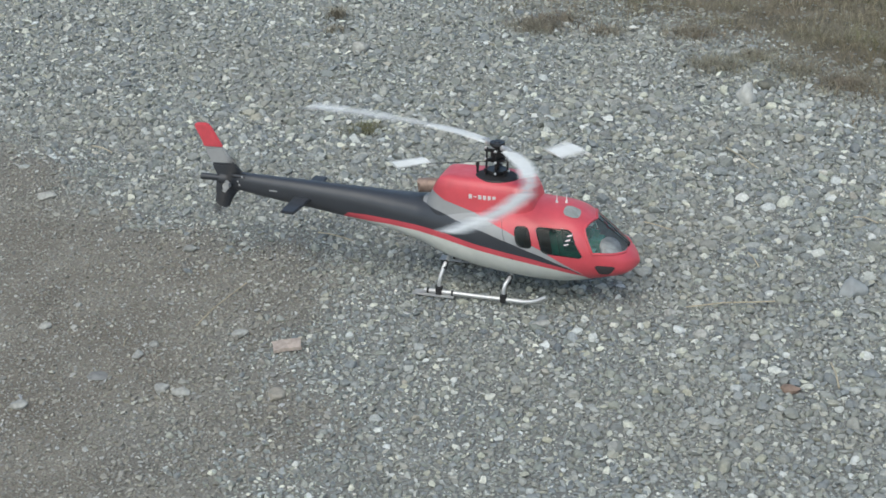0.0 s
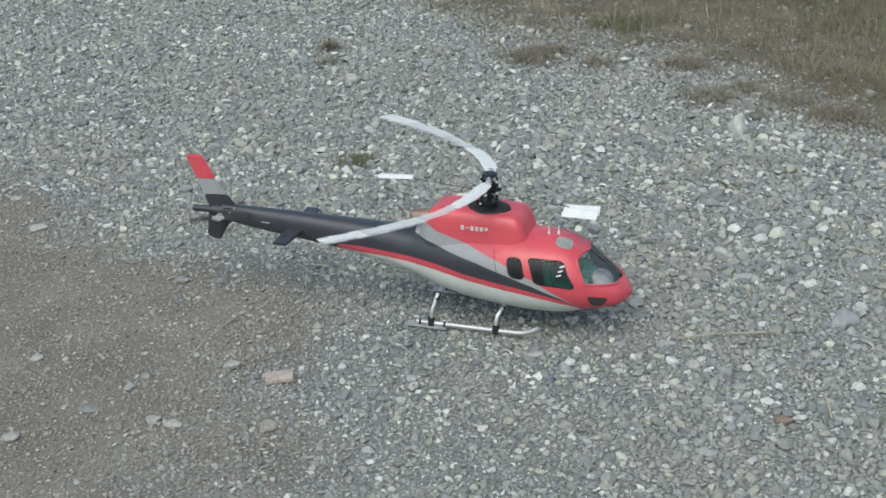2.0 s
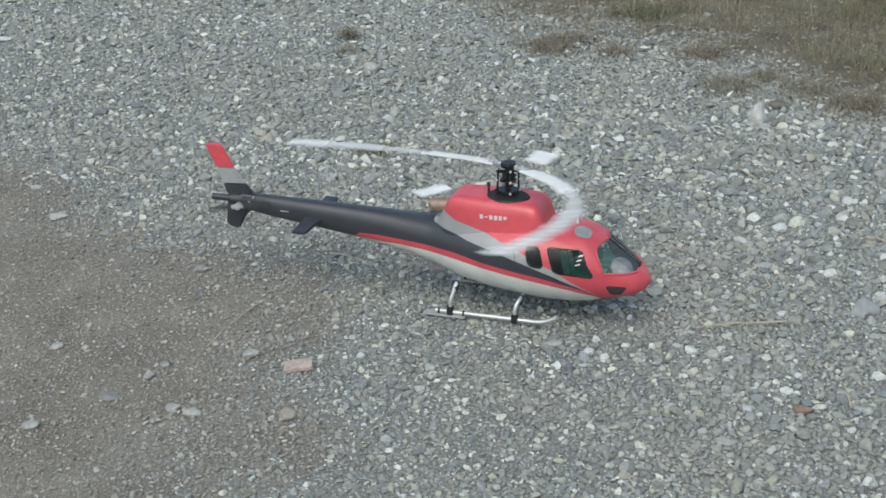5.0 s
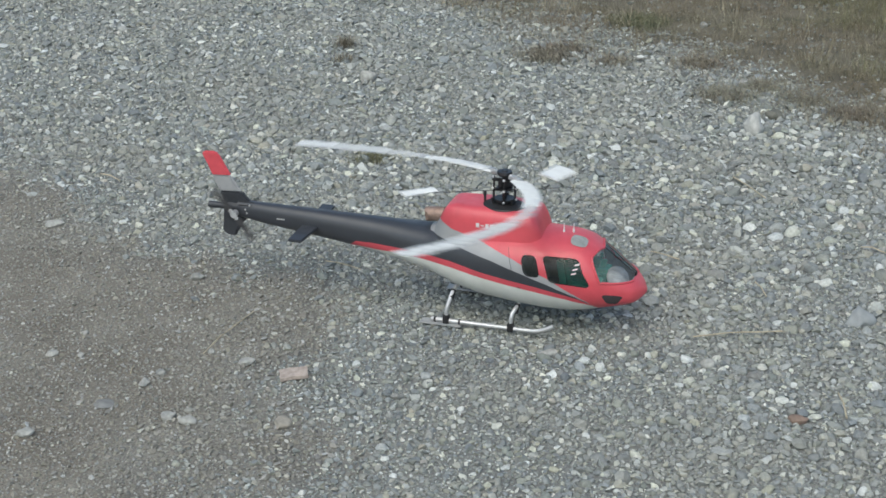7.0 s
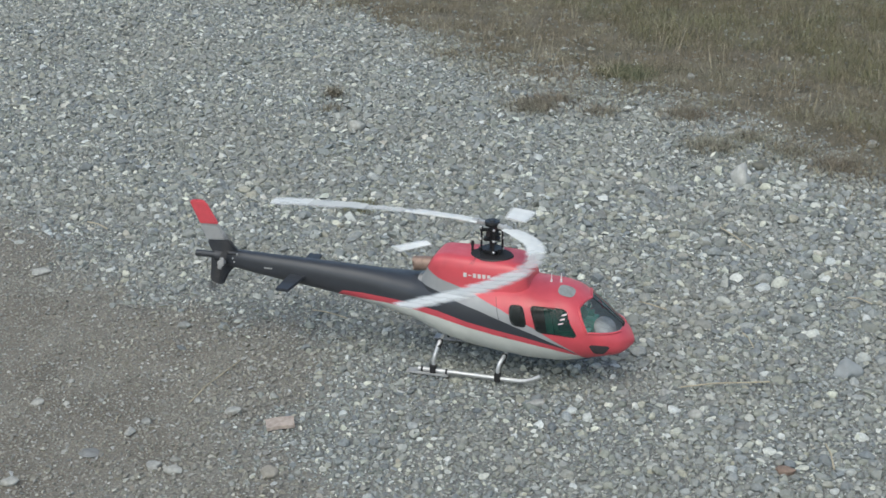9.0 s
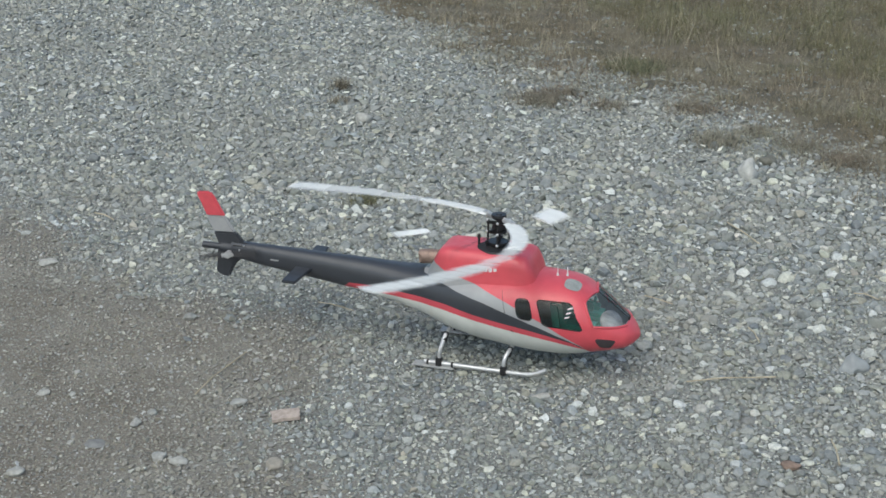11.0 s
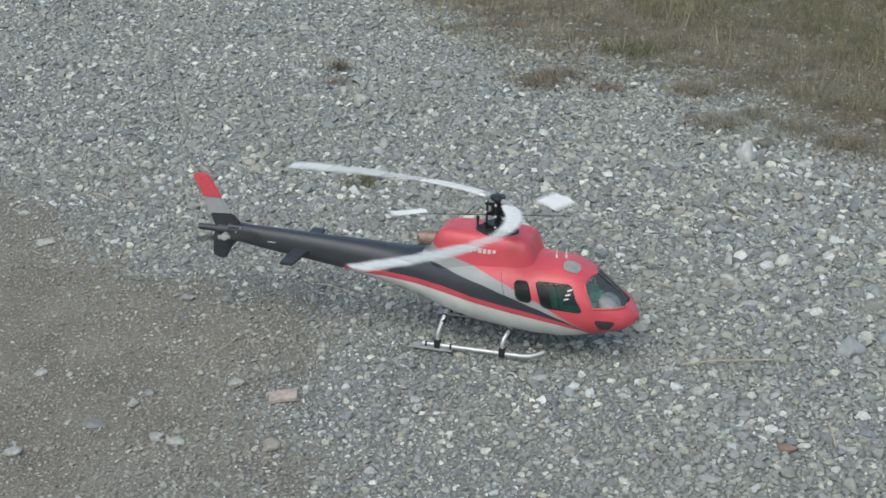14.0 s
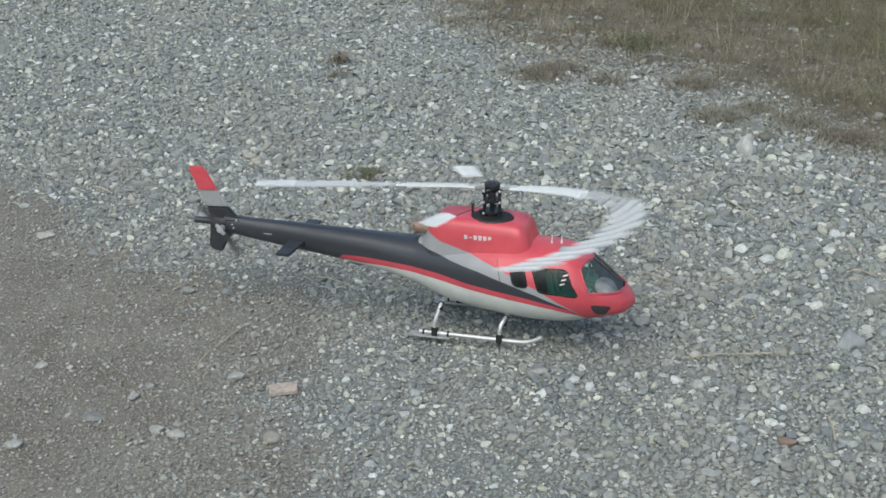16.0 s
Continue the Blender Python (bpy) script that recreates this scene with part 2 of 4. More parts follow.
def tube(bm, pts, r, sides=12):
    pts = [Vector(p) for p in pts]
    rings = []
    for i, p in enumerate(pts):
        d = (pts[min(i + 1, len(pts) - 1)] - pts[max(i - 1, 0)]).normalized()
        q = d.to_track_quat("Z", "Y")
        rings.append([bm.verts.new(p + q @ Vector((r * math.cos(6.2832 * k / sides), r * math.sin(6.2832 * k / sides), 0))) for k in range(sides)])
    for a, b in zip(rings, rings[1:]):
        for k in range(sides):
            bm.faces.new((a[k], a[(k + 1) % sides], b[(k + 1) % sides], b[k]))
    bm.faces.new(rings[0][::-1])
    bm.faces.new(rings[-1])


# ---- ground ----
DIRT_Y, DIRT_X = [-4.0, -1.33, -0.88, -0.44, -0.15, 0.11, 0.54, 1.2, 2.2], [-0.45, -0.40, -0.39, -0.34, -0.43, -0.86, -1.20, -1.62, -2.4]
GRASS_X, GRASS_Y = [-3.0, -0.58, -0.01, 0.53, 1.06, 1.54, 2.3, 4.0], [7.5, 4.15, 3.15, 2.4, 1.78, 0.85, -0.1, -1.4]


def wobble(x, y, s):
    return noise.fractal(Vector((x * s, y * s, 3.7)), 1.0, 2.0, 3)


def dirt_at(x, y):
    d = float(np.interp(y, DIRT_Y, DIRT_X)) - x + 0.22 * wobble(x, y, 2.5) + 0.12 * wobble(x, y, 9.0)
    return min(max(d / 0.50 + 0.45, 0.0), 1.0)


def grass_at(x, y):
    d = y - float(np.interp(x, GRASS_X, GRASS_Y)) + 0.38 * wobble(x, y, 1.6) + 0.22 * wobble(x, y, 6.0)
    return min(max(d / 0.85 + 0.46, 0.0), 1.0)


def lift(x, y):
    return 0.006 * wobble(x, y, 1.3) - 0.004 if abs(x) < 4 and -3 < y < 7 else 0.0


def make_ground():
    xs = [-400, -120, -40, -15, -7] + list(np.arange(-4, 4.01, 0.08)) + [7, 15, 40, 120, 400]
    ys = [-400, -120, -40, -15, -6] + list(np.arange(-3, 7.01, 0.08)) + [10, 20, 45, 120, 400]
    verts = [(x, y, lift(x, y)) for y in ys for x in xs]
    n = len(xs)
    faces = [(j * n + i, j * n + i + 1, (j + 1) * n + i + 1, (j + 1) * n + i) for j in range(len(ys) - 1) for i in range(n - 1)]
    ob = mesh("ground", verts, faces, M_ground)
    att = ob.data.color_attributes.new("zone", "FLOAT_COLOR", "POINT")
    att.data.foreach_set("color", np.array([(dirt_at(x, y), grass_at(x, y), 0, 1) for x, y, z in verts], dtype=np.float32).ravel())
    return tagged(ob, "grey gravel ground with bare brown soil and dry grass edge", "ground", kind="structure")


ground = make_ground()


def pebble_shapes(kind, count, seed, cut=0.74):
    """Angular crushed stones: a ball of few faces, cut by planes."""
    out = []
    rng = random.Random(seed)
    for k in range(count):
        bm = bmesh.new()
        if kind:
            bmesh.ops.create_icosphere(bm, subdivisions=kind, radius=1.0)
        else:
            bmesh.ops.create_uvsphere(bm, u_segments=4, v_segments=2, radius=1.0)
        off = Vector((rng.uniform(-50, 50), rng.uniform(-50, 50), rng.uniform(-50, 50)))
        cuts = [(Vector((rng.gauss(0, 1), rng.gauss(0, 1), rng.gauss(0, 1))).normalized(), rng.uniform(0.45, 0.8)) for _ in range(7)]
        for v in bm.verts:
            p = v.co.normalized()
            p = p * (1.05 + 0.5 * noise.noise(p * 1.3 + off))
            for nrm, d in cuts:
                e = p.dot(nrm) - d
                if e > 0:
                    p = p - nrm * e * cut
            v.co = p
        bmesh.ops.triangulate(bm, faces=bm.faces)
        bm.verts.index_update()
        out.append((np.array([v.co[:] for v in bm.verts]), np.array([[v.index for v in f.verts] for f in bm.faces])))
        bm.free()
    return out


FINE, ROUGH, GRIT = pebble_shapes(2, 24, 5), pebble_shapes(1, 24, 9), pebble_shapes(0, 16, 13)


def scatter():
    """Stones laid side by side: x, y, radius; coarser towards the far right, fine beside the bare soil."""
    rng = random.Random(12)
    gx, gy = np.arange(-3.2, 3.21, 0.04), np.arange(-1.8, 5.2, 0.04)
    zones = [[(dirt_at(x, y), grass_at(x, y), wobble(x, y, 1.4), x - float(np.interp(y, DIRT_Y, DIRT_X))) for x in gx] for y in gy]
    cell = 0.06
    grid, out = {}, []
    for tries, lo, hi, far in ((12000, 0.014, 0.021, 9), (50000, 0.0095, 0.014, 9), (130000, 0.0065, 0.0095, 9), (190000, 0.0042, 0.0065, 2.6), (120000, 0.0024, 0.0042, 0.5)):
        cell = hi * 2.1
        grid = {}
        for s in out:
            grid.setdefault((int(s[0] // cell), int(s[1] // cell)), []).append(s)
        reach = 1 if hi > 0.0135 else 2
        for _ in range(tries):
            y = -1.65 + 6.25 * math.sqrt(rng.random() * 1.0) if hi > 0.0095 else -1.65 + 6.25 * rng.random()
            if y > far:
                y = -1.65 + (far + 1.65) * rng.random()
            x = rng.uniform(-1, 1) * (0.98 + 0.285 * (y + 1.65))
            r = rng.uniform(lo, hi)
            d, g, w, side = zones[int((y + 1.8) / 0.04)][int((x + 3.2) / 0.04)]
            coarse = min(max(side / 1.0, 0.0), 1.2) * 0.68 + min(max((y + 0.6) / 2.2, 0.0), 1.0) * 0.65 + 0.35 * w
            if r > 0.014:
                keep = max(coarse - 0.25, 0.0) * 0.5 + 0.012
            elif r > 0.0095:
                keep = max(coarse, 0.0) * 0.8 + 0.05
            elif r > 0.0065:
                keep = 0.35 + coarse
            else:
                keep = 1.0
            keep *= (1 - 0.988 * d) if r > 0.0095 else (1 - 0.955 * d) if r > 0.0065 else (1 - 0.885 * d) if r > 0.0042 else (0.25 + 0.22 * d)
            keep *= max(1 - 1.02 * g ** 0.62, 0.016)
            if rng.random() > keep:
                continue
            i, j = int(x // cell), int(y // cell)
            ok = True
            for p in range(i - reach, i + reach + 1):
                for q in range(j - reach, j + reach + 1):
                    for px, py, pr in grid.get((p, q), ()):
                        if (px - x) ** 2 + (py - y) ** 2 < (0.74 * (pr + r)) ** 2:
                            ok = False
                            break
                    if not ok:
                        break
                if not ok:
                    break
            if ok:
                grid.setdefault((i, j), []).append((x, y, r))
                out.append((x, y, r))
    return out


def lay(stones, shapes, seed):
    """Corners and faces of many stones at once."""
    rng = np.random.default_rng(seed)
    st = np.array(stones)
    kind = rng.integers(len(shapes), size=len(st))
    V, F, base = [], [], 0
    for k, (v, f) in enumerate(shapes):
        s = st[kind == k]
        n = len(s)
        if not n:
            continue
        size = s[:, 2:3] * np.stack([rng.uniform(1.0, 1.4, n), rng.uniform(0.85, 1.1, n), rng.uniform(0.52, 0.92, n)], 1)
        a, b, c = rng.normal(0, 0.3, n), rng.normal(0, 0.3, n), rng.uniform(0, 6.283, n)
        one, nil = np.ones(n), np.zeros(n)
        rx = np.array([[one, nil, nil], [nil, np.cos(a), -np.sin(a)], [nil, np.sin(a), np.cos(a)]]).transpose(2, 0, 1)
        ry = np.array([[np.cos(b), nil, np.sin(b)], [nil, one, nil], [-np.sin(b), nil, np.cos(b)]]).transpose(2, 0, 1)
        rz = np.array([[np.cos(c), -np.sin(c), nil], [np.sin(c), np.cos(c), nil], [nil, nil, one]]).transpose(2, 0, 1)
        base_z = np.array([lift(x, y) for x, y in s[:, :2]]) + size[:, 2] * rng.uniform(0.0, 0.55, n)
        p = np.einsum("nij,nvj->nvi", rz @ ry @ rx, v[None] * size[:, None, :])
        p += np.stack([s[:, 0], s[:, 1], base_z], 1)[:, None, :]
        V.append(p.reshape(-1, 3))
        F.append((f[None] + base + (np.arange(n) * len(v))[:, None, None]).reshape(-1, 3))
        base += n * len(v)
    return np.concatenate(V), np.concatenate(F)


def joined(name, stones, shapes, seed, material, label, sharp=32):
    V, F = lay(stones, shapes, seed)
    me = bpy.data.meshes.new(name)
    me.vertices.add(len(V))
    me.vertices.foreach_set("co", V.astype(np.float32).ravel())
    me.loops.add(F.size)
    me.loops.foreach_set("vertex_index", F.astype(np.int32).ravel())
    me.polygons.add(len(F))
    me.polygons.foreach_set("loop_start", np.arange(0, F.size, 3, dtype=np.int32))
    me.update(calc_edges=True)
    me.materials.append(material)
    me.shade_smooth()
    me.set_sharp_from_angle(angle=radians(sharp))
    ob = new(name, me)
    ob.parent = ground
    return tagged(ob, label, kind="stuff")


# ---- model helicopter ----
HELI = pose(0.148, -0.434, 0.0, 0, 0, -17.5)
heli = tagged(new("model_helicopter"), "red, black and white radio-controlled model helicopter on skids, rotor spinning", "helicopter")
heli.matrix_basis = HELI

# x, top, bottom, half width
STATIONS = [(-0.700, 0.223, 0.180, 0.016), (-0.616, 0.222, 0.167, 0.021), (-0.523, 0.221, 0.156, 0.025), (-0.402, 0.219, 0.142, 0.031),
            (-0.327, 0.218, 0.131, 0.037), (-0.253, 0.216, 0.119, 0.047), (-0.179, 0.217, 0.101, 0.062), (-0.106, 0.227, 0.075, 0.085),
            (-0.034, 0.237, 0.061, 0.101), (0.038, 0.241, 0.053, 0.109), (0.109, 0.240, 0.047, 0.111), (0.180, 0.236, 0.047, 0.108),
            (0.215, 0.228, 0.052, 0.103), (0.236, 0.214, 0.057, 0.098), (0.278, 0.184, 0.067, 0.083)]
NOSE = [(0.318, 0.150, 0.076, 0.066), (0.340, 0.136, 0.084, 0.048), (0.351, 0.125, 0.092, 0.030), (0.357, 0.112, 0.103, 0.006)]
SEC = np.array(STATIONS + NOSE)
FINE_X = np.linspace(-0.70, 0.357, 300)
PROFILE = np.stack([np.interp(FINE_X, SEC[:, 0], SEC[:, i]) for i in (1, 2, 3)], 1)
for _ in range(14):
    PROFILE[1:-1] = (PROFILE[:-2] + 2 * PROFILE[1:-1] + PROFILE[2:]) / 4
ROUND = 2.4


def section(x):
    t, b, w = (float(np.interp(x, FINE_X, PROFILE[:, i])) for i in range(3))
    return (t + b) / 2, (t - b) / 2, w


def skin(x, a, grow=0.0):
    """A point of the hull at x, a degrees round from the top towards its right side."""
    zc, h, w = section(x)
    s, c = math.sin(radians(a)), math.cos(radians(a))
    k = (abs(s) ** ROUND + abs(c) ** ROUND) ** (-1 / ROUND)
    return x, -(w + grow) * k * s, zc + (h + grow) * k * c


def skin_y(x, z, grow=0.0):
    zc, h, w = section(x)
    u = min(abs(z - zc) / h, 0.999)
    return -(w * (1 - u ** ROUND) ** (1 / ROUND) + grow)


def inside(poly, x, z):
    hit = False
    for (x1, z1), (x2, z2) in zip(poly, poly[1:] + poly[:1]):
        if (z1 > z) != (z2 > z) and x < (x2 - x1) * (z - z1) / (z2 - z1) + x1:
            hit = not hit
    return hit


def rounded(poly, cut=0.18, times=2):
    for _ in range(times):
        out = []
        for (x1, z1), (x2, z2) in zip(poly, poly[1:] + poly[:1]):
            out += [(x1 + (x2 - x1) * cut, z1 + (z2 - z1) * cut), (x2 - (x2 - x1) * cut, z2 - (z2 - z1) * cut)]
        poly = out
    return poly


REAR_WINDOW = rounded([(0.070, 0.200), (0.104, 0.202), (0.119, 0.153), (0.080, 0.155)])
DOOR_WINDOW = rounded([(0.122, 0.203), (0.205, 0.201), (0.238, 0.137), (0.142, 0.145)], 0.08, 2)
CHIN_WINDOW = rounded([(0.263, 0.119), (0.314, 0.113), (0.298, 0.090), (0.276, 0.092)], 0.15, 2)


def screen_back(y, z):
    """Where the windscreen begins: a door pillar that leans back, and a roof edge that is swept."""
    return max(0.259 - (z - 0.147) * 0.48, 0.250 - 0.24 * abs(y))


def in_screen(x, y, z):
    return x > screen_back(y, z) and z > 0.147 - max(x - 0.27, 0) * 0.12 and x < 0.329


def in_hole(x, y, z):
    return in_screen(x, y, z) or (abs(y) > 0.03 and (inside(REAR_WINDOW, x, z) or inside(DOOR_WINDOW, x, z)))


def hull(name, material, grow, keep, label="", x0=-0.70, x1=0.357, nx=290, na=120):
    verts, faces = [], []
    xs = np.linspace(x0, x1, nx)
    for x in xs:
        verts += [skin(x, 360 * k / na, grow) for k in range(na)]
    for i in range(nx - 1):
        for k in range(na):
            q = (i * na + k, i * na + (k + 1) % na, (i + 1) * na + (k + 1) % na, (i + 1) * na + k)
            c = [sum(verts[j][d] for j in q) / 4 for d in range(3)]
            if keep(*c):
                faces.append(q)
    if name != "windscreen":
        faces += [tuple(range(na))[::-1], tuple(range((nx - 1) * na, nx * na))]
    used = sorted({j for f in faces for j in f})
    at = {j: i for i, j in enumerate(used)}
    return mesh(name, [verts[j] for j in used], [tuple(at[j] for j in f) for f in faces], material, heli, label)


fuselage = hull("fuselage", M_livery, 0.0, lambda x, y, z: not in_hole(x, y, z), "red, grey, black and white painted fuselage and tail boom")
hull("cabin_lining", M_cabin, -0.004, lambda x, y, z: not in_hole(x, y, z), "dark cabin lining", 0.05, 0.345, 90)
hull("windscreen", M_windscreen, 0.0008, lambda x, y, z: in_screen(x, y, z), "clear curved windscreen", 0.22, 0.335, 60)


def patch(name, poly, material, parent, side=1, grow=0.0012, label="", thick=0.0012):
    """A panel that follows the hull's flank, with an edge."""
    cx, cz = sum(p[0] for p in poly) / len(poly), sum(p[1] for p in poly) / len(poly)
    dense = []
    for (x1, z1), (x2, z2) in zip(poly, poly[1:] + poly[:1]):
        n = max(1, int(math.hypot(x2 - x1, z2 - z1) / 0.006))
        dense += [(x1 + (x2 - x1) * k / n, z1 + (z2 - z1) * k / n) for k in range(n)]
    n, rings, verts, faces = len(dense), 8, [], []
    for r in range(rings + 1):
        f = 1 - r / rings
        verts += [(cx + (x - cx) * f, side * skin_y(cx + (x - cx) * f, cz + (z - cz) * f, grow), cz + (z - cz) * f) for x, z in dense]
    for r in range(rings):
        faces += [(r * n + k, r * n + (k + 1) % n, (r + 1) * n + (k + 1) % n, (r + 1) * n + k) for k in range(n)]
    b = len(verts)
    verts += [(x, side * skin_y(x, z, grow - thick), z) for x, z in dense]
    faces += [(b + k, b + (k + 1) % n, (k + 1) % n, k) for k in range(n)]
    return mesh(name, verts, faces, material, parent, label)


def frame_strip(name, poly, width, material, parent, side):
    """A narrow rubber seal round a window."""
    bm = bmesh.new()
    tube(bm, [(x, side * skin_y(x, z, 0.0005), z) for x, z in poly + poly[:2]], width, 6)
    return part(name, bm, material, parent)


for side in (1, -1):
    w = patch("rear_window", REAR_WINDOW, M_tinted, heli, side, label="dark rear cabin window")
    frame_strip("window_seal", REAR_WINDOW, 0.0012, M_dark, w, side)
    w = patch("door_window", DOOR_WINDOW, M_tinted, heli, side, label="dark tinted cockpit door window")
    frame_strip("window_seal", DOOR_WINDOW, 0.0012, M_dark, w, side)
    patch("chin_window", CHIN_WINDOW, M_chin, heli, side, label="black chin window")
    # unreadable white mark on the door glass, as plain bars
    for x, z in ((0.199, 0.170), (0.202, 0.180), (0.205, 0.190)):
        patch("window_mark", [(x - 0.006, z - 0.003), (x + 0.005, z - 0.0005), (x + 0.006, z + 0.003), (x - 0.005, z + 0.0005)], M_letters, heli, side, 0.002, "white marking on the door window")
    # door gap
    bm = bmesh.new()
    tube(bm, [(0.036 + 0.014 * k / 8, side * skin_y(0.036 + 0.014 * k / 8, 0.212 - 0.052 * k / 8, 0.0), 0.212 - 0.052 * k / 8) for k in range(9)], 0.0006, 5)
    part("door_gap", bm, M_dark, heli)
    # flank rivet line and small vent
    bm = bmesh.new()
    tube(bm, [(0.065 + 0.006 * k, side * skin_y(0.065 + 0.006 * k, 0.122 - 0.004 * k, 0.0), 0.122 - 0.004 * k) for k in range(2)], 0.001, 5)
    part("door_latch", bm, M_steel, heli)

# painted rim round the windscreen
def rim_path():
    back, low = [], []
    for k in range(45):
        lo, hi = 0.19, 0.31
        for _ in range(30):
            x = (lo + hi) / 2
            _, y, z = skin(x, 2.2 * k, 0.0004)
            lo, hi = (lo, x) if x > screen_back(y, z) else (x, hi)
        if z < 0.146:
            break
        back.append((x, abs(y), z))
    for k in range(15):
        x = 0.2592 + 0.070 * k / 14
        z = 0.147 - max(x - 0.27, 0) * 0.12
        zc, h, w = section(x)
        low.append((x, skin_y(x, min(z, zc + h * 0.999), 0.0004), min(z, zc + h)))
    return back, low


for side in (1, -1):
    for path in rim_path():
        bm = bmesh.new()
        tube(bm, [(x, side * y, z) for x, y, z in path], 0.0030, 8)
        part("windscreen_rim", bm, M_red, heli)

# wipers
for a in (-6.0, 5.0):
    bm = bmesh.new()
    tube(bm, [skin(0.254 + 0.074 * k / 12, a * (1 - 0.25 * k / 12), 0.007) for k in range(13)], 0.0014, 6)
    add_rod(bm, skin(0.329, a * 0.75, 0.0), skin(0.329, a * 0.75, 0.008), 0.0022)
    part("wiper", bm, M_dark, heli, "thin black windscreen wiper")

# roof hatch window, roof ridge and aerials
verts, faces = [], []
for k in range(24):
    c, s = math.cos(6.2832 * k / 24), math.sin(6.2832 * k / 24)
    verts.append(skin(0.197 + 0.020 * (abs(c) ** 0.7) * (1 if c > 0 else -1), 20 + 12 * (abs(s) ** 0.7) * (1 if s > 0 else -1), 0.0015))
verts.append(skin(0.197, 20, 0.0018))
faces = [(k, (k + 1) % 24, 24) for k in range(24)]
mesh("roof_window", verts, faces, worn("milky_glass", (0.42, 0.45, 0.43), 0.2, vary=0.3), heli, "pale roof window")
for x, y in ((0.152, -0.010), (0.174, -0.002)):
    bm = bmesh.new()
    add_rod(bm, (x, y, 0.233), (x, y, 0.243), 0.0035, 0.0022)
    add_rod(bm, (x, y, 0.242), (x, y, 0.258), 0.0014, 0.0009)
    part("aerial", bm, M_white, heli, "short white roof aerial")

# engine cowling
COWL = [(-0.164, 0.228, 0.040), (-0.154, 0.245, 0.048), (-0.142, 0.270, 0.055), (-0.131, 0.287, 0.059), (-0.114, 0.291, 0.063), (-0.050, 0.292, 0.068),
        (0.020, 0.291, 0.071), (0.066, 0.289, 0.070), (0.085, 0.284, 0.068), (0.097, 0.265, 0.064), (0.105, 0.245, 0.059), (0.114, 0.222, 0.050)]
CX = np.linspace(-0.164, 0.114, 90)
CP = np.stack([np.interp(CX, [c[0] for c in COWL], [c[i] for c in COWL]) for i in (1, 2)], 1)
for _ in range(2):
    CP[1:-1] = (CP[:-2] + 2 * CP[1:-1] + CP[2:]) / 4
verts, faces, NA = [], [], 40
for x, (top, w) in zip(CX, CP):
    for k in range(NA + 1):
        a = math.pi * k / NA
        s, c = math.sin(a), math.cos(a)
        q = (abs(s) ** 7.0 + abs(c) ** 7.0) ** (-1 / 7.0)
        flare = 1 + 0.14 * (1 - s * q) ** 2
        verts.append((x, -w * q * c * flare, 0.195 + (top - 0.195) * q * s))
for i in range(len(CX) - 1):
    faces += [(i * (NA + 1) + k, i * (NA + 1) + k + 1, (i + 1) * (NA + 1) + k + 1, (i + 1) * (NA + 1) + k) for k in range(NA)]
faces += [tuple(range(NA + 1)), tuple(range((len(CX) - 1) * (NA + 1), len(CX) * (NA + 1)))[::-1]]
cowl = mesh("engine_cowling", verts, faces, M_livery, heli, "red and grey engine cowling")
# closed dark disc on the cowling, drawing the shade inside the mast opening
bm = bmesh.new()
bmesh.ops.create_cone(bm, cap_ends=True, segments=40, radius1=1, radius2=0.94, depth=1, matrix=pose(0.004, -0.014, 0.2915, 2) @ Matrix.Diagonal((0.054, 0.043, 0.004, 1)))
part("mast_well_disc", bm, M_dark, heli, "black disc for the dark of the open mast well")
# registration on the cowling, as plain bars
for side in (1, -1):
    for k in range(6):
        bm = bmesh.new()
        x = -0.046 + 0.0118 * k
        add_box(bm, (0.0078, 0.0016, 0.0105 if k != 1 else 0.002), pose(x, -side * 0.0715, 0.2535, side * 4, 0, 0))
        part("marking_bar", bm, M_letters, cowl, "white painted marking", False)

# exhaust
bm = bmesh.new()
tube(bm, [(-0.150, 0, 0.245), (-0.175, 0, 0.244), (-0.190, 0, 0.242), (-0.197, 0, 0.241)], 0.0178, 20)
bmesh.ops.bevel(bm, geom=[e for e in bm.edges if abs(e.verts[0].co.x + 0.197) < 1e-3 and abs(e.verts[1].co.x + 0.197) < 1e-3], offset=0.0065, segments=3, affect="EDGES")
ex = part("exhaust_pipe", bm, M_copper, heli, "heat-stained copper-brown exhaust pipe")
# thin dark disc over the capped end, as the shade within the pipe
bm = bmesh.new()
add_rod(bm, (-0.1975, 0, 0.241), (-0.1985, 0, 0.241), 0.010)
part("exhaust_mouth_disc", bm, M_dark, ex)

# tail fins, stabilizer, tail cone
def plate(name, outline, thick, material, parent, m=Matrix(), label=""):
    bm = bmesh.new()
    f = bm.faces.new([bm.verts.new((x, -thick / 2, z)) for x, z in outline])
    r = bmesh.ops.extrude_face_region(bm, geom=[f])
    bmesh.ops.translate(bm, verts=[v for v in r["geom"] if isinstance(v, bmesh.types.BMVert)], vec=(0, thick, 0))
    bmesh.ops.bevel(bm, geom=list(bm.edges), offset=thick * 0.3, segments=2, affect="EDGES")
    bmesh.ops.recalc_face_normals(bm, faces=bm.faces)
    bm.transform(m)
    return part(name, bm, material, parent, label)


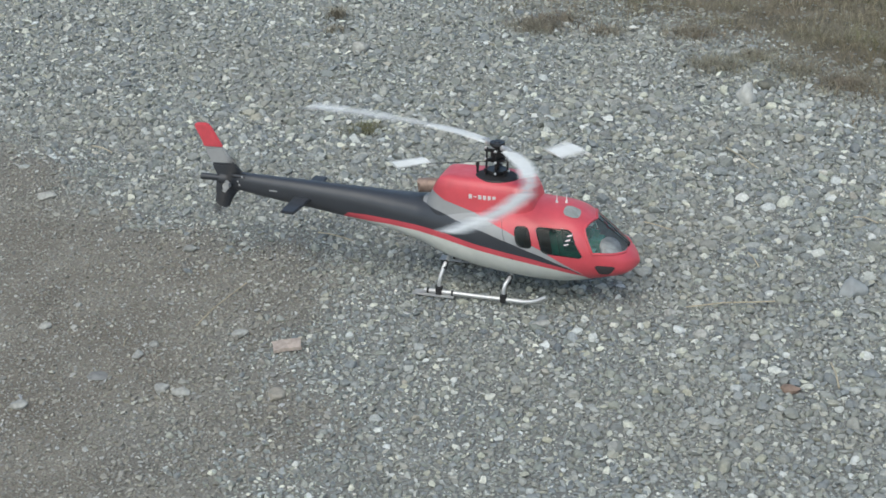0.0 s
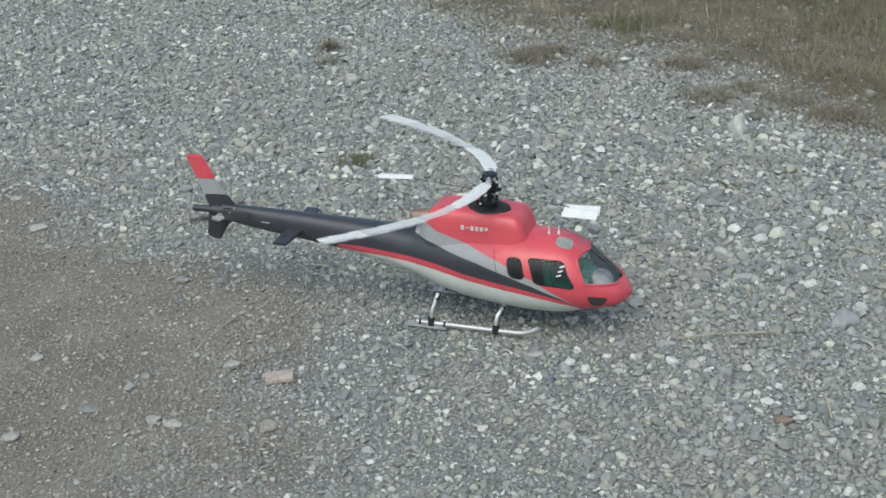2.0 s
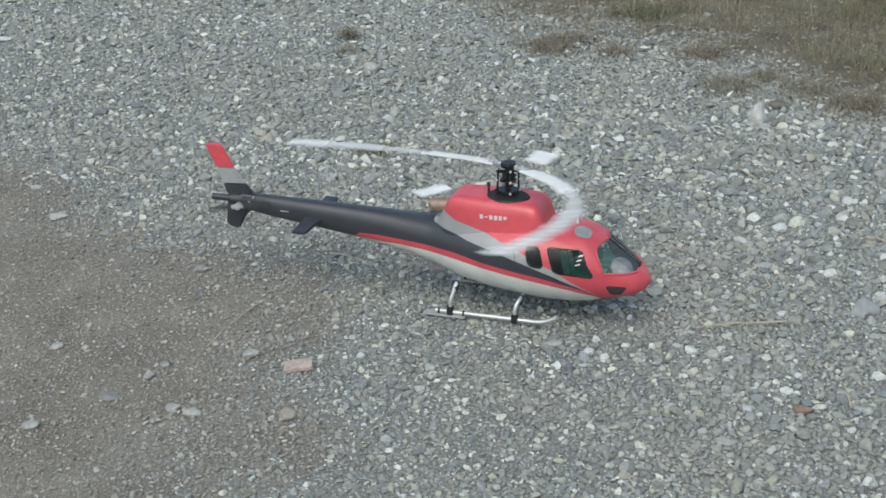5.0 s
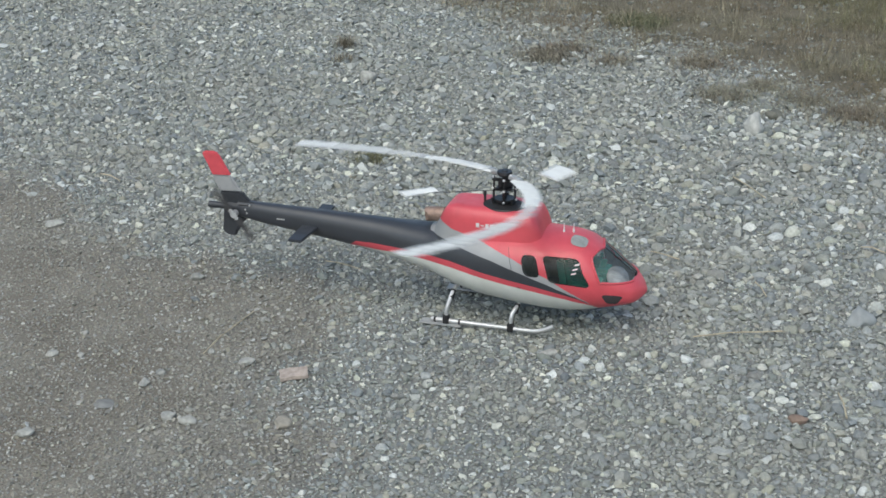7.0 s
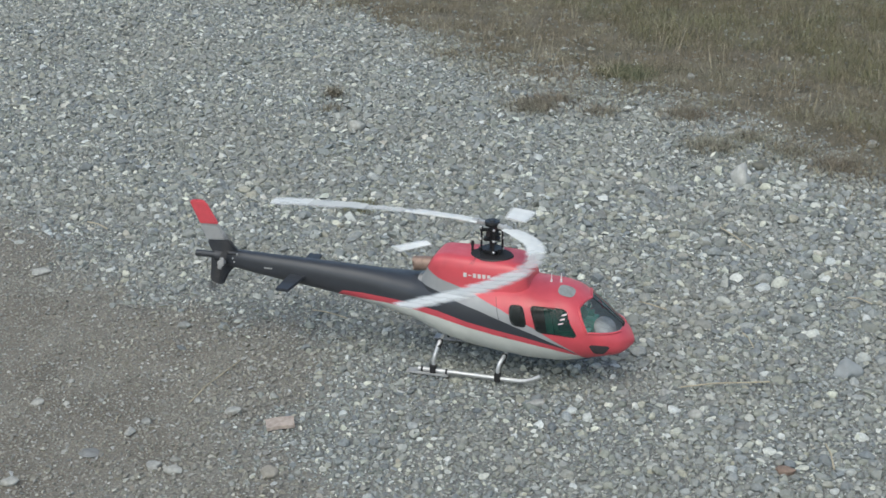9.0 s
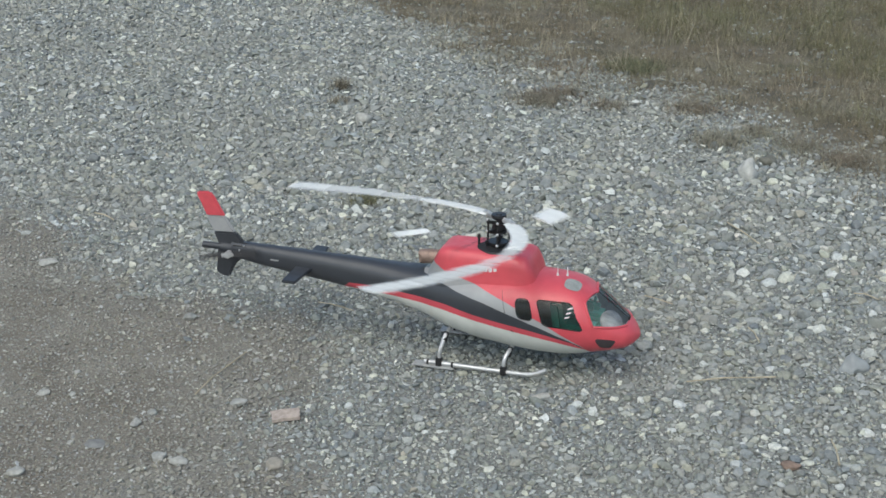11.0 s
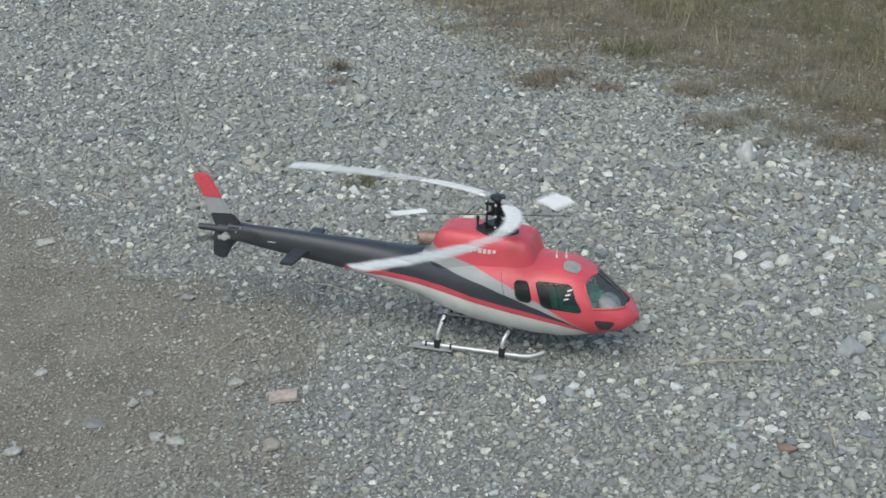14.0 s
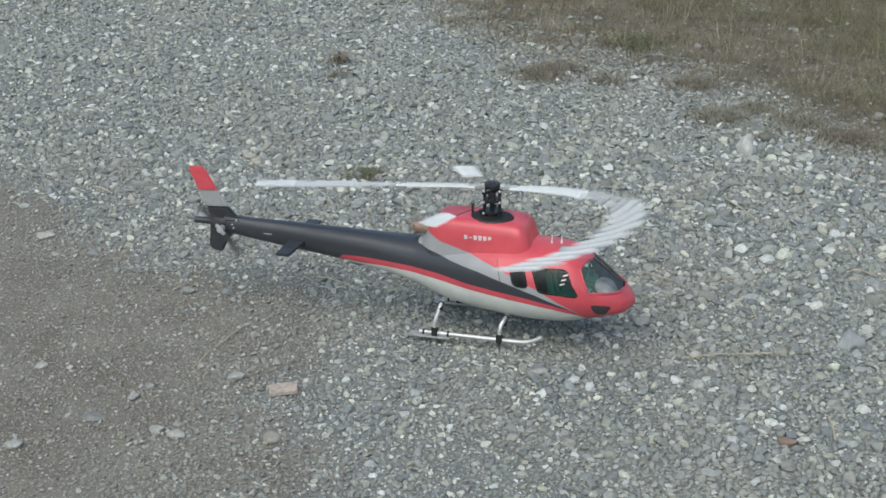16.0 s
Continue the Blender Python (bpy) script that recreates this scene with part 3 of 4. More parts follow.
plate("fin_tip", [(-0.769, 0.283), (-0.780, 0.308), (-0.796, 0.340), (-0.792, 0.3455), (-0.760, 0.347), (-0.752, 0.342), (-0.745, 0.331), (-0.732, 0.309), (-0.718, 0.286)], 0.011, M_red, heli, label="red tip of the tail fin")
plate("fin_middle", [(-0.752, 0.242), (-0.770, 0.285), (-0.718, 0.287), (-0.706, 0.265), (-0.690, 0.246)], 0.012, M_greypaint, heli, label="grey middle of the tail fin")
plate("fin_root", [(-0.728, 0.195), (-0.740, 0.215), (-0.752, 0.243), (-0.690, 0.247), (-0.668, 0.222), (-0.665, 0.195)], 0.013, M_black, heli, label="black root of the tail fin")
plate("ventral_fin", [(-0.742, 0.198), (-0.744, 0.165), (-0.748, 0.136), (-0.735, 0.126), (-0.712, 0.124), (-0.694, 0.160), (-0.672, 0.182), (-0.672, 0.198)], 0.012, M_black, heli, label="black lower tail fin")
plate("stabilizer", [(-0.520, -0.118), (-0.484, -0.118), (-0.472, 0.0), (-0.484, 0.118), (-0.520, 0.118), (-0.520, 0.0)], 0.007, M_black, heli, pose(0, 0, 0.182, -87, 0, 0), "black horizontal stabilizer")
bm = bmesh.new()
tube(bm, [(-0.690, 0, 0.202), (-0.730, 0, 0.2025)], 0.0155, 16)
tube(bm, [(-0.725, 0, 0.2025), (-0.760, 0, 0.203), (-0.784, 0, 0.203)], 0.0085, 14)
part("tail_cone", bm, M_black, heli, "black tapered tail cone")
bm = bmesh.new()
add_box(bm, (0.050, 0.030, 0.030), pose(-0.675, 0, 0.207), 0.006)
add_rod(bm, (-0.700, -0.01, 0.196), (-0.700, -0.034, 0.196), 0.005)
gb = part("tail_gearbox", bm, M_dark, heli, "black tail gearbox with bright dots as its glints")
# small bright metal discs added as the gearbox's glints
for x, z in ((-0.664, 0.217), (-0.676, 0.205), (-0.672, 0.196), (-0.652, 0.199)):
    bm = bmesh.new()
    add_rod(bm, (x, -0.0148, z), (x, -0.0178, z), 0.0026)
    part("glint_dot", bm, M_alu, gb)
plate("boom_label", [(-0.588, 0.190), (-0.566, 0.190), (-0.566, 0.1935), (-0.588, 0.1935)], 0.001, M_greypaint, heli, Matrix.Translation((0, -0.0235, 0)), "small grey label on the tail boom")

# skids
for side in (-1, 1):
    y = -0.111 if side < 0 else 0.112
    bm = bmesh.new()
    tube(bm, [(-0.150, y, 0.013), (-0.05, y, 0.013), (0.06, y, 0.013), (0.100, y, 0.013), (0.118, y, 0.015), (0.135, y, 0.021), (0.156, y, 0.032)], 0.0055)
    sk = part("skid_tube", bm, M_alu, heli, "bright aluminium skid tube with upturned front")
    bm = bmesh.new()
    add_box(bm, (0.105, 0.030, 0.003), pose(-0.125, y, 0.0055), 0.001)
    part("skid_plate", bm, worn("weathered_plate", (0.52, 0.53, 0.53), 0.6, metal=0.3, vary=0.3) if side < 0 else bpy.data.materials["weathered_plate"], sk, "flat grey support plate under the skid")
    for x in (-0.140, -0.078):
        bm = bmesh.new()
        add_rod(bm, (x - 0.0025, y, 0.013), (x + 0.0025, y, 0.013), 0.0068)
        part("clamp_ring", bm, M_dark, sk)
    for x, xt, zt in ((-0.112, -0.104, 0.078), (0.050, 0.058, 0.060)):
        bm = bmesh.new()
        tube(bm, [(x, y * 0.99, 0.016), (x, y * 0.985, 0.036), (x + (xt - x) * 0.3, y * 0.95, 0.052 if x < 0 else 0.050), (xt, y * 0.80, zt), (xt, y * 0.3, zt + 0.006)], 0.0050)
        leg = part("skid_leg", bm, M_alu, heli, "bent aluminium landing gear leg")
        bm = bmesh.new()
        add_box(bm, (0.015, 0.016, 0.022), pose(x, y, 0.016), 0.002)
        part("leg_clamp", bm, M_dark, leg, "black plastic clamp")
        bm = bmesh.new()
        add_rod(bm, (xt, y * 0.86, zt - 0.012), (xt, y * 0.70, zt + 0.003), 0.0062)
        part("leg_sleeve", bm, M_dark, leg)

# cockpit: seats and panel
for y in (-0.045, 0.045):
    bm = bmesh.new()
    add_box(bm, (0.105, 0.060, 0.05), pose(0.215, y, 0.112), 0.010)
    add_box(bm, (0.030, 0.060, 0.090), pose(0.168, y, 0.150, 0, -10, 0), 0.010)
    add_box(bm, (0.034, 0.032, 0.050), pose(0.230, y * 1.08, 0.146, 0, 12, 0), 0.014)
    seat = part("pilot_seat", bm, M_green, heli, "green cockpit seat")
    bm = bmesh.new()
    add_box(bm, (0.014, 0.030, 0.018), pose(0.166, y * 0.8, 0.203, 0, -10, 0), 0.005)
    part("headrest", bm, M_white, seat, "white headrest")
bm = bmesh.new()
bmesh.ops.create_uvsphere(bm, u_segments=20, v_segments=12, radius=1.0, matrix=pose(0.287, -0.008, 0.133, 0, 35, 0) @ Matrix.Diagonal((0.030, 0.056, 0.014, 1)))
part("instrument_panel", bm, worn("panel_grey", (0.66, 0.67, 0.67), 0.7, vary=0.5, scale=45), heli, "grey instrument panel")
bm = bmesh.new()
add_box(bm, (0.17, 0.13, 0.006), pose(0.15, 0, 0.082), 0.002)
part("cabin_floor", bm, M_cabin, heli)

# fixed mast parts
bm = bmesh.new()
add_rod(bm, (0, 0, 0.24), (0, 0, 0.300), 0.020)
add_rod(bm, (0, 0, 0.300), (0, 0, 0.304), 0.026)
part("swashplate", bm, M_steel, heli, "dark steel swashplate")
bm = bmesh.new()
add_rod(bm, (-0.047, -0.005, 0.280), (-0.047, -0.005, 0.318), 0.003)
add_box(bm, (0.007, 0.007, 0.012), pose(-0.047, -0.005, 0.312), 0.001)
part("guide_pin", bm, M_dark, heli, "black anti-rotation guide pin")
for x, y in ((0.024, -0.018), (-0.024, -0.018), (0.0, 0.028)):
    bm = bmesh.new()
    add_rod(bm, (x, y, 0.268), (x, y, 0.304), 0.002)
    add_rod(bm, (x, y, 0.300), (x, y, 0.308), 0.0042)
    part("servo_link", bm, M_steel, heli)

# main rotor: hub with links, grips, flybar; two blades and two paddles
HUB = 0.362
bm = bmesh.new()
add_rod(bm, (0, 0, -0.075), (0, 0, 0.004), 0.0055)
add_box(bm, (0.034, 0.018, 0.012), pose(0, 0, 0), 0.003)
add_box(bm, (0.018, 0.030, 0.022), pose(0, 0, -0.022), 0.003)
add_rod(bm, (0, 0, 0.004), (0, 0, 0.010), 0.019, 0.018, 24)
add_rod(bm, (0, 0, 0.010), (0, 0, 0.012), 0.008, 0.007, 16)
for a in range(4):
    p = Matrix.Rotation(radians(45 + 90 * a), 3, "Z")
    add_rod(bm, p @ Vector((0.026, 0, -0.066)), p @ Vector((0.025, 0, -0.004)), 0.0026)
for z, r in ((-0.064, 0.024), (-0.036, 0.020)):
    add_rod(bm, (0, 0, z), (0, 0, z + 0.004), r, None, 20)
add_box(bm, (0.012, 0.060, 0.007), pose(0, 0, -0.030), 0.002)
add_box(bm, (0.060, 0.010, 0.007), pose(0, 0, -0.012, 0, 0, 45), 0.002)
rotor = part("main_rotor", bm, M_steel, heli, "dark metal rotor head with linkages")
rotor.location = (0, 0, HUB)
bm = bmesh.new()
add_rod(bm, (0, -0.20, -0.030), (0, 0.20, -0.030), 0.0009)
flybar = part("flybar", bm, M_steel, rotor)
for a in range(4):
    p = Matrix.Rotation(radians(45 + 90 * a), 3, "Z")
    for z in (-0.062, -0.034, -0.006):
        bm = bmesh.new()
        bmesh.ops.create_uvsphere(bm, u_segments=8, v_segments=6, radius=0.0036, matrix=Matrix.Translation(p @ Vector((0.0275, 0, z))))
        part("link_ball", bm, M_alu, rotor)
for s in (1, -1):
    bm = bmesh.new()
    add_box(bm, (0.040, 0.012, 0.010), pose(s * 0.038, 0, 0), 0.002)
    add_rod(bm, (s * 0.040, 0, -0.006), (s * 0.040, 0, 0.008), 0.004)
    part("blade_grip", bm, M_alu, rotor)
    bm = bmesh.new()
    bmesh.ops.create_uvsphere(bm, u_segments=12, v_segments=8, radius=0.0035, matrix=pose(s * 0.022, 0, 0.004))
    part("link_ball", bm, M_alu, rotor)


def slab(name, x0, x1, chord, thick, z, material, parent, label="", pitch=6):
    """A piece of a blade along x with a rounded nose and a thin tail."""
    prof = [(-0.62, 0.0), (-0.3, 0.32), (0.1, 0.5), (0.32, 0.35), (0.38, 0.0), (0.32, -0.25), (0.1, -0.35), (-0.3, -0.2)]
    verts = [(x, p * chord, z + q * thick + math.tan(radians(pitch)) * p * chord) for x in (x0, x1) for p, q in prof]
    n = len(prof)
    faces = [(k, (k + 1) % n, n + (k + 1) % n, n + k) for k in range(n)] + [tuple(range(n))[::-1], tuple(range(n, 2 * n))]
    return mesh(name, verts, faces, material, parent, label)


def smear(name, half, chord, thick, z, material):
    """The arched upper skin of a piece of blade, as its spin smears it."""
    prof = [(-0.5, 0.0), (-0.25, 0.7), (0.0, 1.0), (0.25, 0.7), (0.5, 0.0)]
    verts = [(x, p * chord, z + q * thick) for x in (-half, half) for p, q in prof]
    return mesh(name, verts, [(k, k + 1, 6 + k, 5 + k) for k in range(4)], material, rotor, "white rotor blade piece")


TIP, ROOT, PIECES = 0.570, 0.055, 22
PADDLE = 0.226
CHORD = 0.046
blade_parts = []
for s in (0, 180):
    step = (TIP - ROOT) / PIECES
    for k in range(PIECES):
        r = ROOT + step * (k + 0.5)
        half = step * (1.05 if k < 7 else 0.53)
        slices = 2 if k < 7 else 5 if k < 12 else 12
        for j in range(slices):
            c = CHORD if k else CHORD * 0.75
            share = (j + 0.5) / slices if k < 7 else (j + (0.3, 0.7, 0.5)[k % 3]) / slices
            z = 0.0003 * ((5 * k + 3 * j) % 11) - 0.0015
            if k < 7:
                ob = slab("blade_section", -half, half, c * 0.66, 0.0035, z, M_blade_root, rotor, "white rotor blade piece", 4)
            else:
                ob = smear("blade_section", half, c * (0.52 if k < 12 else 0.72), 0.001, z, M_blade if k < 12 else M_blade_outer if k < 18 else M_blade_tip)
            blade_parts.append((ob, r, s, share))
    for share in (0.2, 0.8):
        ob = slab("flybar_paddle", -0.042, 0.042, 0.036, 0.006, -0.030 + 0.001 * share, M_paddle, rotor, "white flybar paddle", 0)
        blade_parts.append((ob, PADDLE, s + 94, share))

# tail rotor
bm = bmesh.new()
add_rod(bm, (0, -0.004, 0), (0, 0.012, 0), 0.009)
add_box(bm, (0.010, 0.006, 0.034), pose(0, -0.002, 0), 0.002)
tail_rotor = part("tail_rotor", bm, M_alu, heli, "small dark tail rotor with a bright hub")
tail_rotor.location = (-0.700, -0.036, 0.196)
for a in (0, 180):
    bm = bmesh.new()
    add_box(bm, (0.016, 0.0025, 0.070), Matrix.Rotation(radians(a), 4, "Y") @ pose(0, 0, 0.047), 0.001)
    part("tail_blade", bm, worn("smoky_plastic", (0.06, 0.06, 0.065), 0.5) if not a else bpy.data.materials["smoky_plastic"], tail_rotor)


# ---- single stones, weeds and straws ----
def rock(name, x, y, sx, sy, sz, turn, material, label, seed, category="stone", group=""):
    v, f = pebble_shapes(3, 1, seed, 0.5)[0]
    top = np.max(np.abs(v), axis=0)
    v = v / top * np.array([sx, sy, sz])
    ob = mesh(name, v, [tuple(int(i) for i in q) for q in f], material)
    ob.matrix_basis = pose(x, y, lift(x, y) + sz * 0.45, 0, 0, turn)
    return tagged(ob, label, category, group)


bm = bmesh.new()
add_box(bm, (0.064, 0.044, 0.009), pose(0, 0, 0))
bmesh.ops.subdivide_edges(bm, edges=bm.edges, cuts=4, use_grid_fill=True)
for v in bm.verts:
    v.co += Vector((0.004 * noise.noise(v.co * 60), 0.004 * noise.noise(v.co * 60 + Vector((9, 0, 0))), 0.003 * noise.noise(v.co * 70 + Vector((0, 9, 0)))))
shard = part("brick_shard", bm, M_brick, None)
shard.matrix_basis = pose(-0.340, -0.792, 0.007, 3, -2, 12)
tagged(shard, "flat pinkish brick shard lying on gravel", "brick")

LOOSE = [(-1.10, 0.197, 0.034, 0.030, 0.014, 10, M_pale), (-0.886, -1.072, 0.026, 0.018, 0.012, 20, M_pale), (-0.598, -0.993, 0.022, 0.020, 0.014, 70, M_pale),
         (-0.344, -1.026, 0.026, 0.032, 0.014, 30, M_tan), (-0.456, -0.718, 0.026, 0.024, 0.014, 40, M_pale), (-0.918, -0.675, 0.020, 0.015, 0.012, 15, M_pale),
         (-0.548, -1.011, 0.026, 0.018, 0.013, 5, M_pale), (-0.643, -0.208, 0.024, 0.02, 0.013, 50, M_slab), (-0.675, -0.832, 0.022, 0.016, 0.012, 80, M_pale),
         (-0.645, -0.773, 0.016, 0.014, 0.010, 30, M_slab), (-0.863, -0.551, 0.012, 0.010, 0.008, 30, M_pale), (-0.847, -0.681, 0.010, 0.012, 0.009, 0, M_pale),
         (-0.770, -0.662, 0.009, 0.010, 0.008, 0, M_slab), (-0.544, -0.661, 0.011, 0.011, 0.009, 20, M_pale), (-0.418, 0.002, 0.018, 0.014, 0.012, 25, M_pale),
         (-0.440, -0.478, 0.012, 0.012, 0.009, 60, M_pale), (0.613, -0.730, 0.022, 0.018, 0.016, 0, M_pale), (0.663, -0.210, 0.019, 0.018, 0.016, 35, M_pale),
         (0.556, -0.609, 0.017, 0.016, 0.014, 35, M_pale), (0.765, -1.010, 0.024, 0.022, 0.013, 20, M_rust), (0.245, -0.668, 0.026, 0.018, 0.012, 10, M_pale)]
for k, (x, y, a, b, c, turn, mat) in enumerate(LOOSE):
    rock("stone", x, y, a * 0.88, b * 0.88, c * 0.85, turn, mat, {M_pale: "pale grey loose stone lying on bare soil", M_slab: "dusty grey loose stone lying on soil", M_tan: "sandy brown loose stone lying on soil", M_rust: "reddish brown loose stone among gravel"}[mat], 40 + k, group="loose stones")
rock("flat_rock", 1.018, -0.490, 0.044, 0.040, 0.028, 60, M_blue, "large flat blue-grey rock among gravel", 71)
rock("flat_rock", -0.746, -0.932, 0.028, 0.024, 0.006, -25, M_slate, "dusty dark grey flat rock sunk in soil", 72)
rock("stone", 1.131, 1.225, 0.038, 0.034, 0.026, 10, worn("brown_rock", (0.20, 0.20, 0.17), 0.9, vary=0.4, scale=60), "dark brownish rounded stone among gravel", 75, group="loose stones")
rock("stone", 1.093, 1.645, 0.022, 0.020, 0.016, 10, M_pale, "white rounded stone beside dry grass", 76, group="loose stones")
rock("stone", 1.581, 1.51, 0.030, 0.022, 0.018, 10, M_pale, "pale stone lying in dry grass", 77, group="loose stones")
rock("flat_rock", 1.025, 1.05, 0.036, 0.038, 0.050, 40, M_chalk, "pale pointed rock among gravel", 73)
rock("flat_rock", -0.272, 1.70, 0.032, 0.028, 0.028, 10, M_pale, "pale rounded rock among gravel", 74)


rock("stone", 0.304, 2.27, 0.012, 0.010, 0.020, 30, M_white, "small white stone chip standing on gravel", 78, group="loose stones")
rock("stone", 1.079, 2.518, 0.022, 0.018, 0.018, 30, M_pale, "pale stone lying in dry grass", 79, group="loose stones")


def blades(name, spots, length, width, lean, material, label, category, seed, kind=""):
    """Many thin bent leaves: each a tapered strip of two pieces."""
    rng = random.Random(seed)
    V, F = [], []
    for x, y in spots:
        l = length * rng.uniform(0.45, 1.25)
        a, t = rng.uniform(0, 6.283), rng.uniform(0.25, 1.0) * lean
        d = Vector((math.cos(a), math.sin(a), 0))
        s = Vector((-d.y, d.x, 0)) * width * rng.uniform(0.6, 1.3) / 2
        p = Vector((x, y, lift(x, y) - 0.003))
        m = p + Vector((0, 0, l * 0.55)) + d * l * 0.28 * t
        e = p + Vector((0, 0, l * (1.0 - 0.45 * t))) + d * l * 0.9 * t
        b = len(V)
        V += [p - s, p + s, m + s * 0.8, m - s * 0.8, e]
        F += [(b, b + 1, b + 2, b + 3), (b + 3, b + 2, b + 4)]
    ob = mesh(name, V, F, material, None, "", False)
    return tagged(ob, label, category, kind=kind)


def grass_spots(count, seed, least, test=lambda x, y: True):
    rng = random.Random(seed)
    out = []
    while len(out) < count:
        cx, cy = rng.uniform(-1.2, 3.4), rng.uniform(0.2, 6.2)
        g = grass_at(cx, cy)
        if g < least or rng.random() > g or wobble(cx, cy, 5.0) < rng.uniform(-0.85, 0.10) or not test(cx, cy):
            continue
        for _ in range(rng.randint(5, 14)):
            out.append((cx + rng.gauss(0, 0.025), cy + rng.gauss(0, 0.025)))
    return out


blades("dry_grass", grass_spots(150000, 3, 0.06), 0.055, 0.0014, 2.4, M_dry, "dry brown matted grass at the gravel edge", "grass", 4, "stuff")
blades("olive_grass", grass_spots(42000, 6, 0.8, lambda x, y: x + 0.5 * y + 1.1 * wobble(x, y, 1.7) > 2.75), 0.105, 0.0014, 2.4, M_olive, "taller olive and straw coloured grass", "grass", 7, "stuff")
blades("straw_stalks", grass_spots(900, 8, 0.5), 0.17, 0.0020, 1.7, M_straw, "pale dead stalks standing in the dry grass", "grass", 9, "stuff")


def weed(x, y, count, size, material, label, seed, tall=1.1, lean=2.2):
    rng = random.Random(seed)
    blades("weed", [(x + rng.gauss(0, size), y + rng.gauss(0, size)) for _ in range(count)], size * tall, 0.0022, lean, material, label, "weed", seed)


weed(-0.388, 2.19, 210, 0.018, M_brown, "small withered brown weed in the gravel", 21, 3.6, 1.3)
weed(-0.379, 1.955, 190, 0.018, M_brown, "small withered brown weed in the gravel", 22, 2.5, 1.3)
weed(-0.219, 0.798, 380, 0.030, M_weed, "low green weed between stones", 23)
weed(0.50, 2.14, 420, 0.04, M_brown, "low withered weed between stones", 24)
for k, (x, y, n, size) in enumerate(((0.39, 2.03, 900, 0.050), (0.65, 1.95, 420, 0.036), (1.00, 1.49, 760, 0.048), (0.97, 1.92, 620, 0.045), (1.15, 1.60, 420, 0.036), (1.40, 1.24, 700, 0.050), (1.28, 1.42, 420, 0.042))):
    weed(x, y, n, size, M_brown, "low withered brown weed at the gravel's edge", 30 + k)
weed(0.81, 2.55, 900, 0.055, M_weed, "grey-green weed cushion beside dry grass", 45)
blades("grass_tuft", [(1.43 + random.Random(k).gauss(0, 0.05), 1.88 + random.Random(k + 500).gauss(0, 0.04)) for k in range(70)], 0.17, 0.0018, 2.2, M_dry, "tuft of long pale dry grass", "grass", 46)


def straw(points, r=0.002):
    bm = bmesh.new()
    tube(bm, [(x, y, lift(x, y) + z) for x, y, z in points], r, 5)
    tagged(part("straw", bm, M_straw), "thin dry straw stalk lying on stones", "straw", "straws")


straw([(0.598, -0.591, 0.013), (0.687, -0.582, 0.018), (0.760, -0.578, 0.017), (0.815, -0.567, 0.014)], 0.0018)
straw([(0.882, 0.565, 0.016), (0.909, 0.472, 0.021), (0.945, 0.372, 0.016)], 0.0022)
straw([(-0.562, -0.675, 0.005), (-0.532, -0.596, 0.012), (-0.469, -0.434, 0.008)], 0.0016)
straw([(-1.051, 0.613, 0.013), (-1.012, 0.580, 0.017), (-0.978, 0.545, 0.013)], 0.0020)
straw([(0.875, -0.902, 0.016), (0.871, -0.965, 0.024), (0.866, -1.023, 0.016)], 0.0024)
straw([(0.562, -0.038, 0.015), (0.588, -0.070, 0.020), (0.630, -0.098, 0.015)], 0.0018)
straw([(0.803, -0.265, 0.016), (0.809, -0.310, 0.021), (0.814, -0.361, 0.016)], 0.0020)
straw([(1.132, -0.020, 0.015), (1.159, -0.032, 0.019), (1.189, -0.065, 0.015)], 0.0018)
straw([(-0.313, -0.105, 0.012), (-0.279, -0.129, 0.017), (-0.248, -0.149, 0.017), (-0.217, -0.164, 0.012)], 0.0018)
straw([(-0.713, -0.782, 0.004), (-0.714, -0.760, 0.007), (-0.712, -0.737, 0.004)], 0.0014)

# ---- the gravel, last ----
stones = scatter()
near = [s for s in stones if -0.15 < s[0] < 0.95 and -1.25 < s[1] < 0.1 and s[2] > 0.0115]
single = near[:280]
taken = set(single)
bulk = [s for s in stones if s not in taken]
soil = {s for s in bulk if s[2] < 0.0095 and dirt_at(s[0], s[1]) > 0.35 + 0.3 * ((s[0] * 917) % 1)}
bulk = [s for s in bulk if s not in soil]
joined("gravel", [s for s in bulk if s[1] < 1.2 and s[2] > 0.0085], FINE, 1, M_stone, "loose grey and white gravel stones")
joined("gravel", [s for s in bulk if not (s[1] < 1.2 and s[2] > 0.0085) and s[2] > 0.0052], ROUGH, 2, M_stone, "fine grey gravel")
rng = random.Random(91)
around = []
for i in range(190):
    for j in range(262):
        x, y = -4.3 + 0.0455 * (i + rng.random()), -5.3 + 0.0455 * (j + rng.random())
        if -1.65 < y < 4.6 and abs(x) < 0.98 + 0.285 * (y + 1.65):
            continue
        out = max(abs(x) / 4.3, abs(y - 0.65) / 5.95) + 0.12 * wobble(x, y, 1.1)
        if rng.random() < (1 - 0.93 * dirt_at(x, y)) * (1 - 0.97 * grass_at(x, y)) * min(1.0, max(0.0, (0.98 - out) / 0.4)):
            around.append((x, y, rng.uniform(0.009, 0.019)))
joined("gravel", around, ROUGH, 5, M_stone, "loose grey gravel all around")
joined("grit", [s for s in bulk if s[2] <= 0.0052], GRIT, 3, M_stone, "fine grey and pale grit")
joined("soil_grit", sorted(soil), ROUGH, 4, M_soilgrit, "small dusty stones pressed into brown soil")
shapes = []
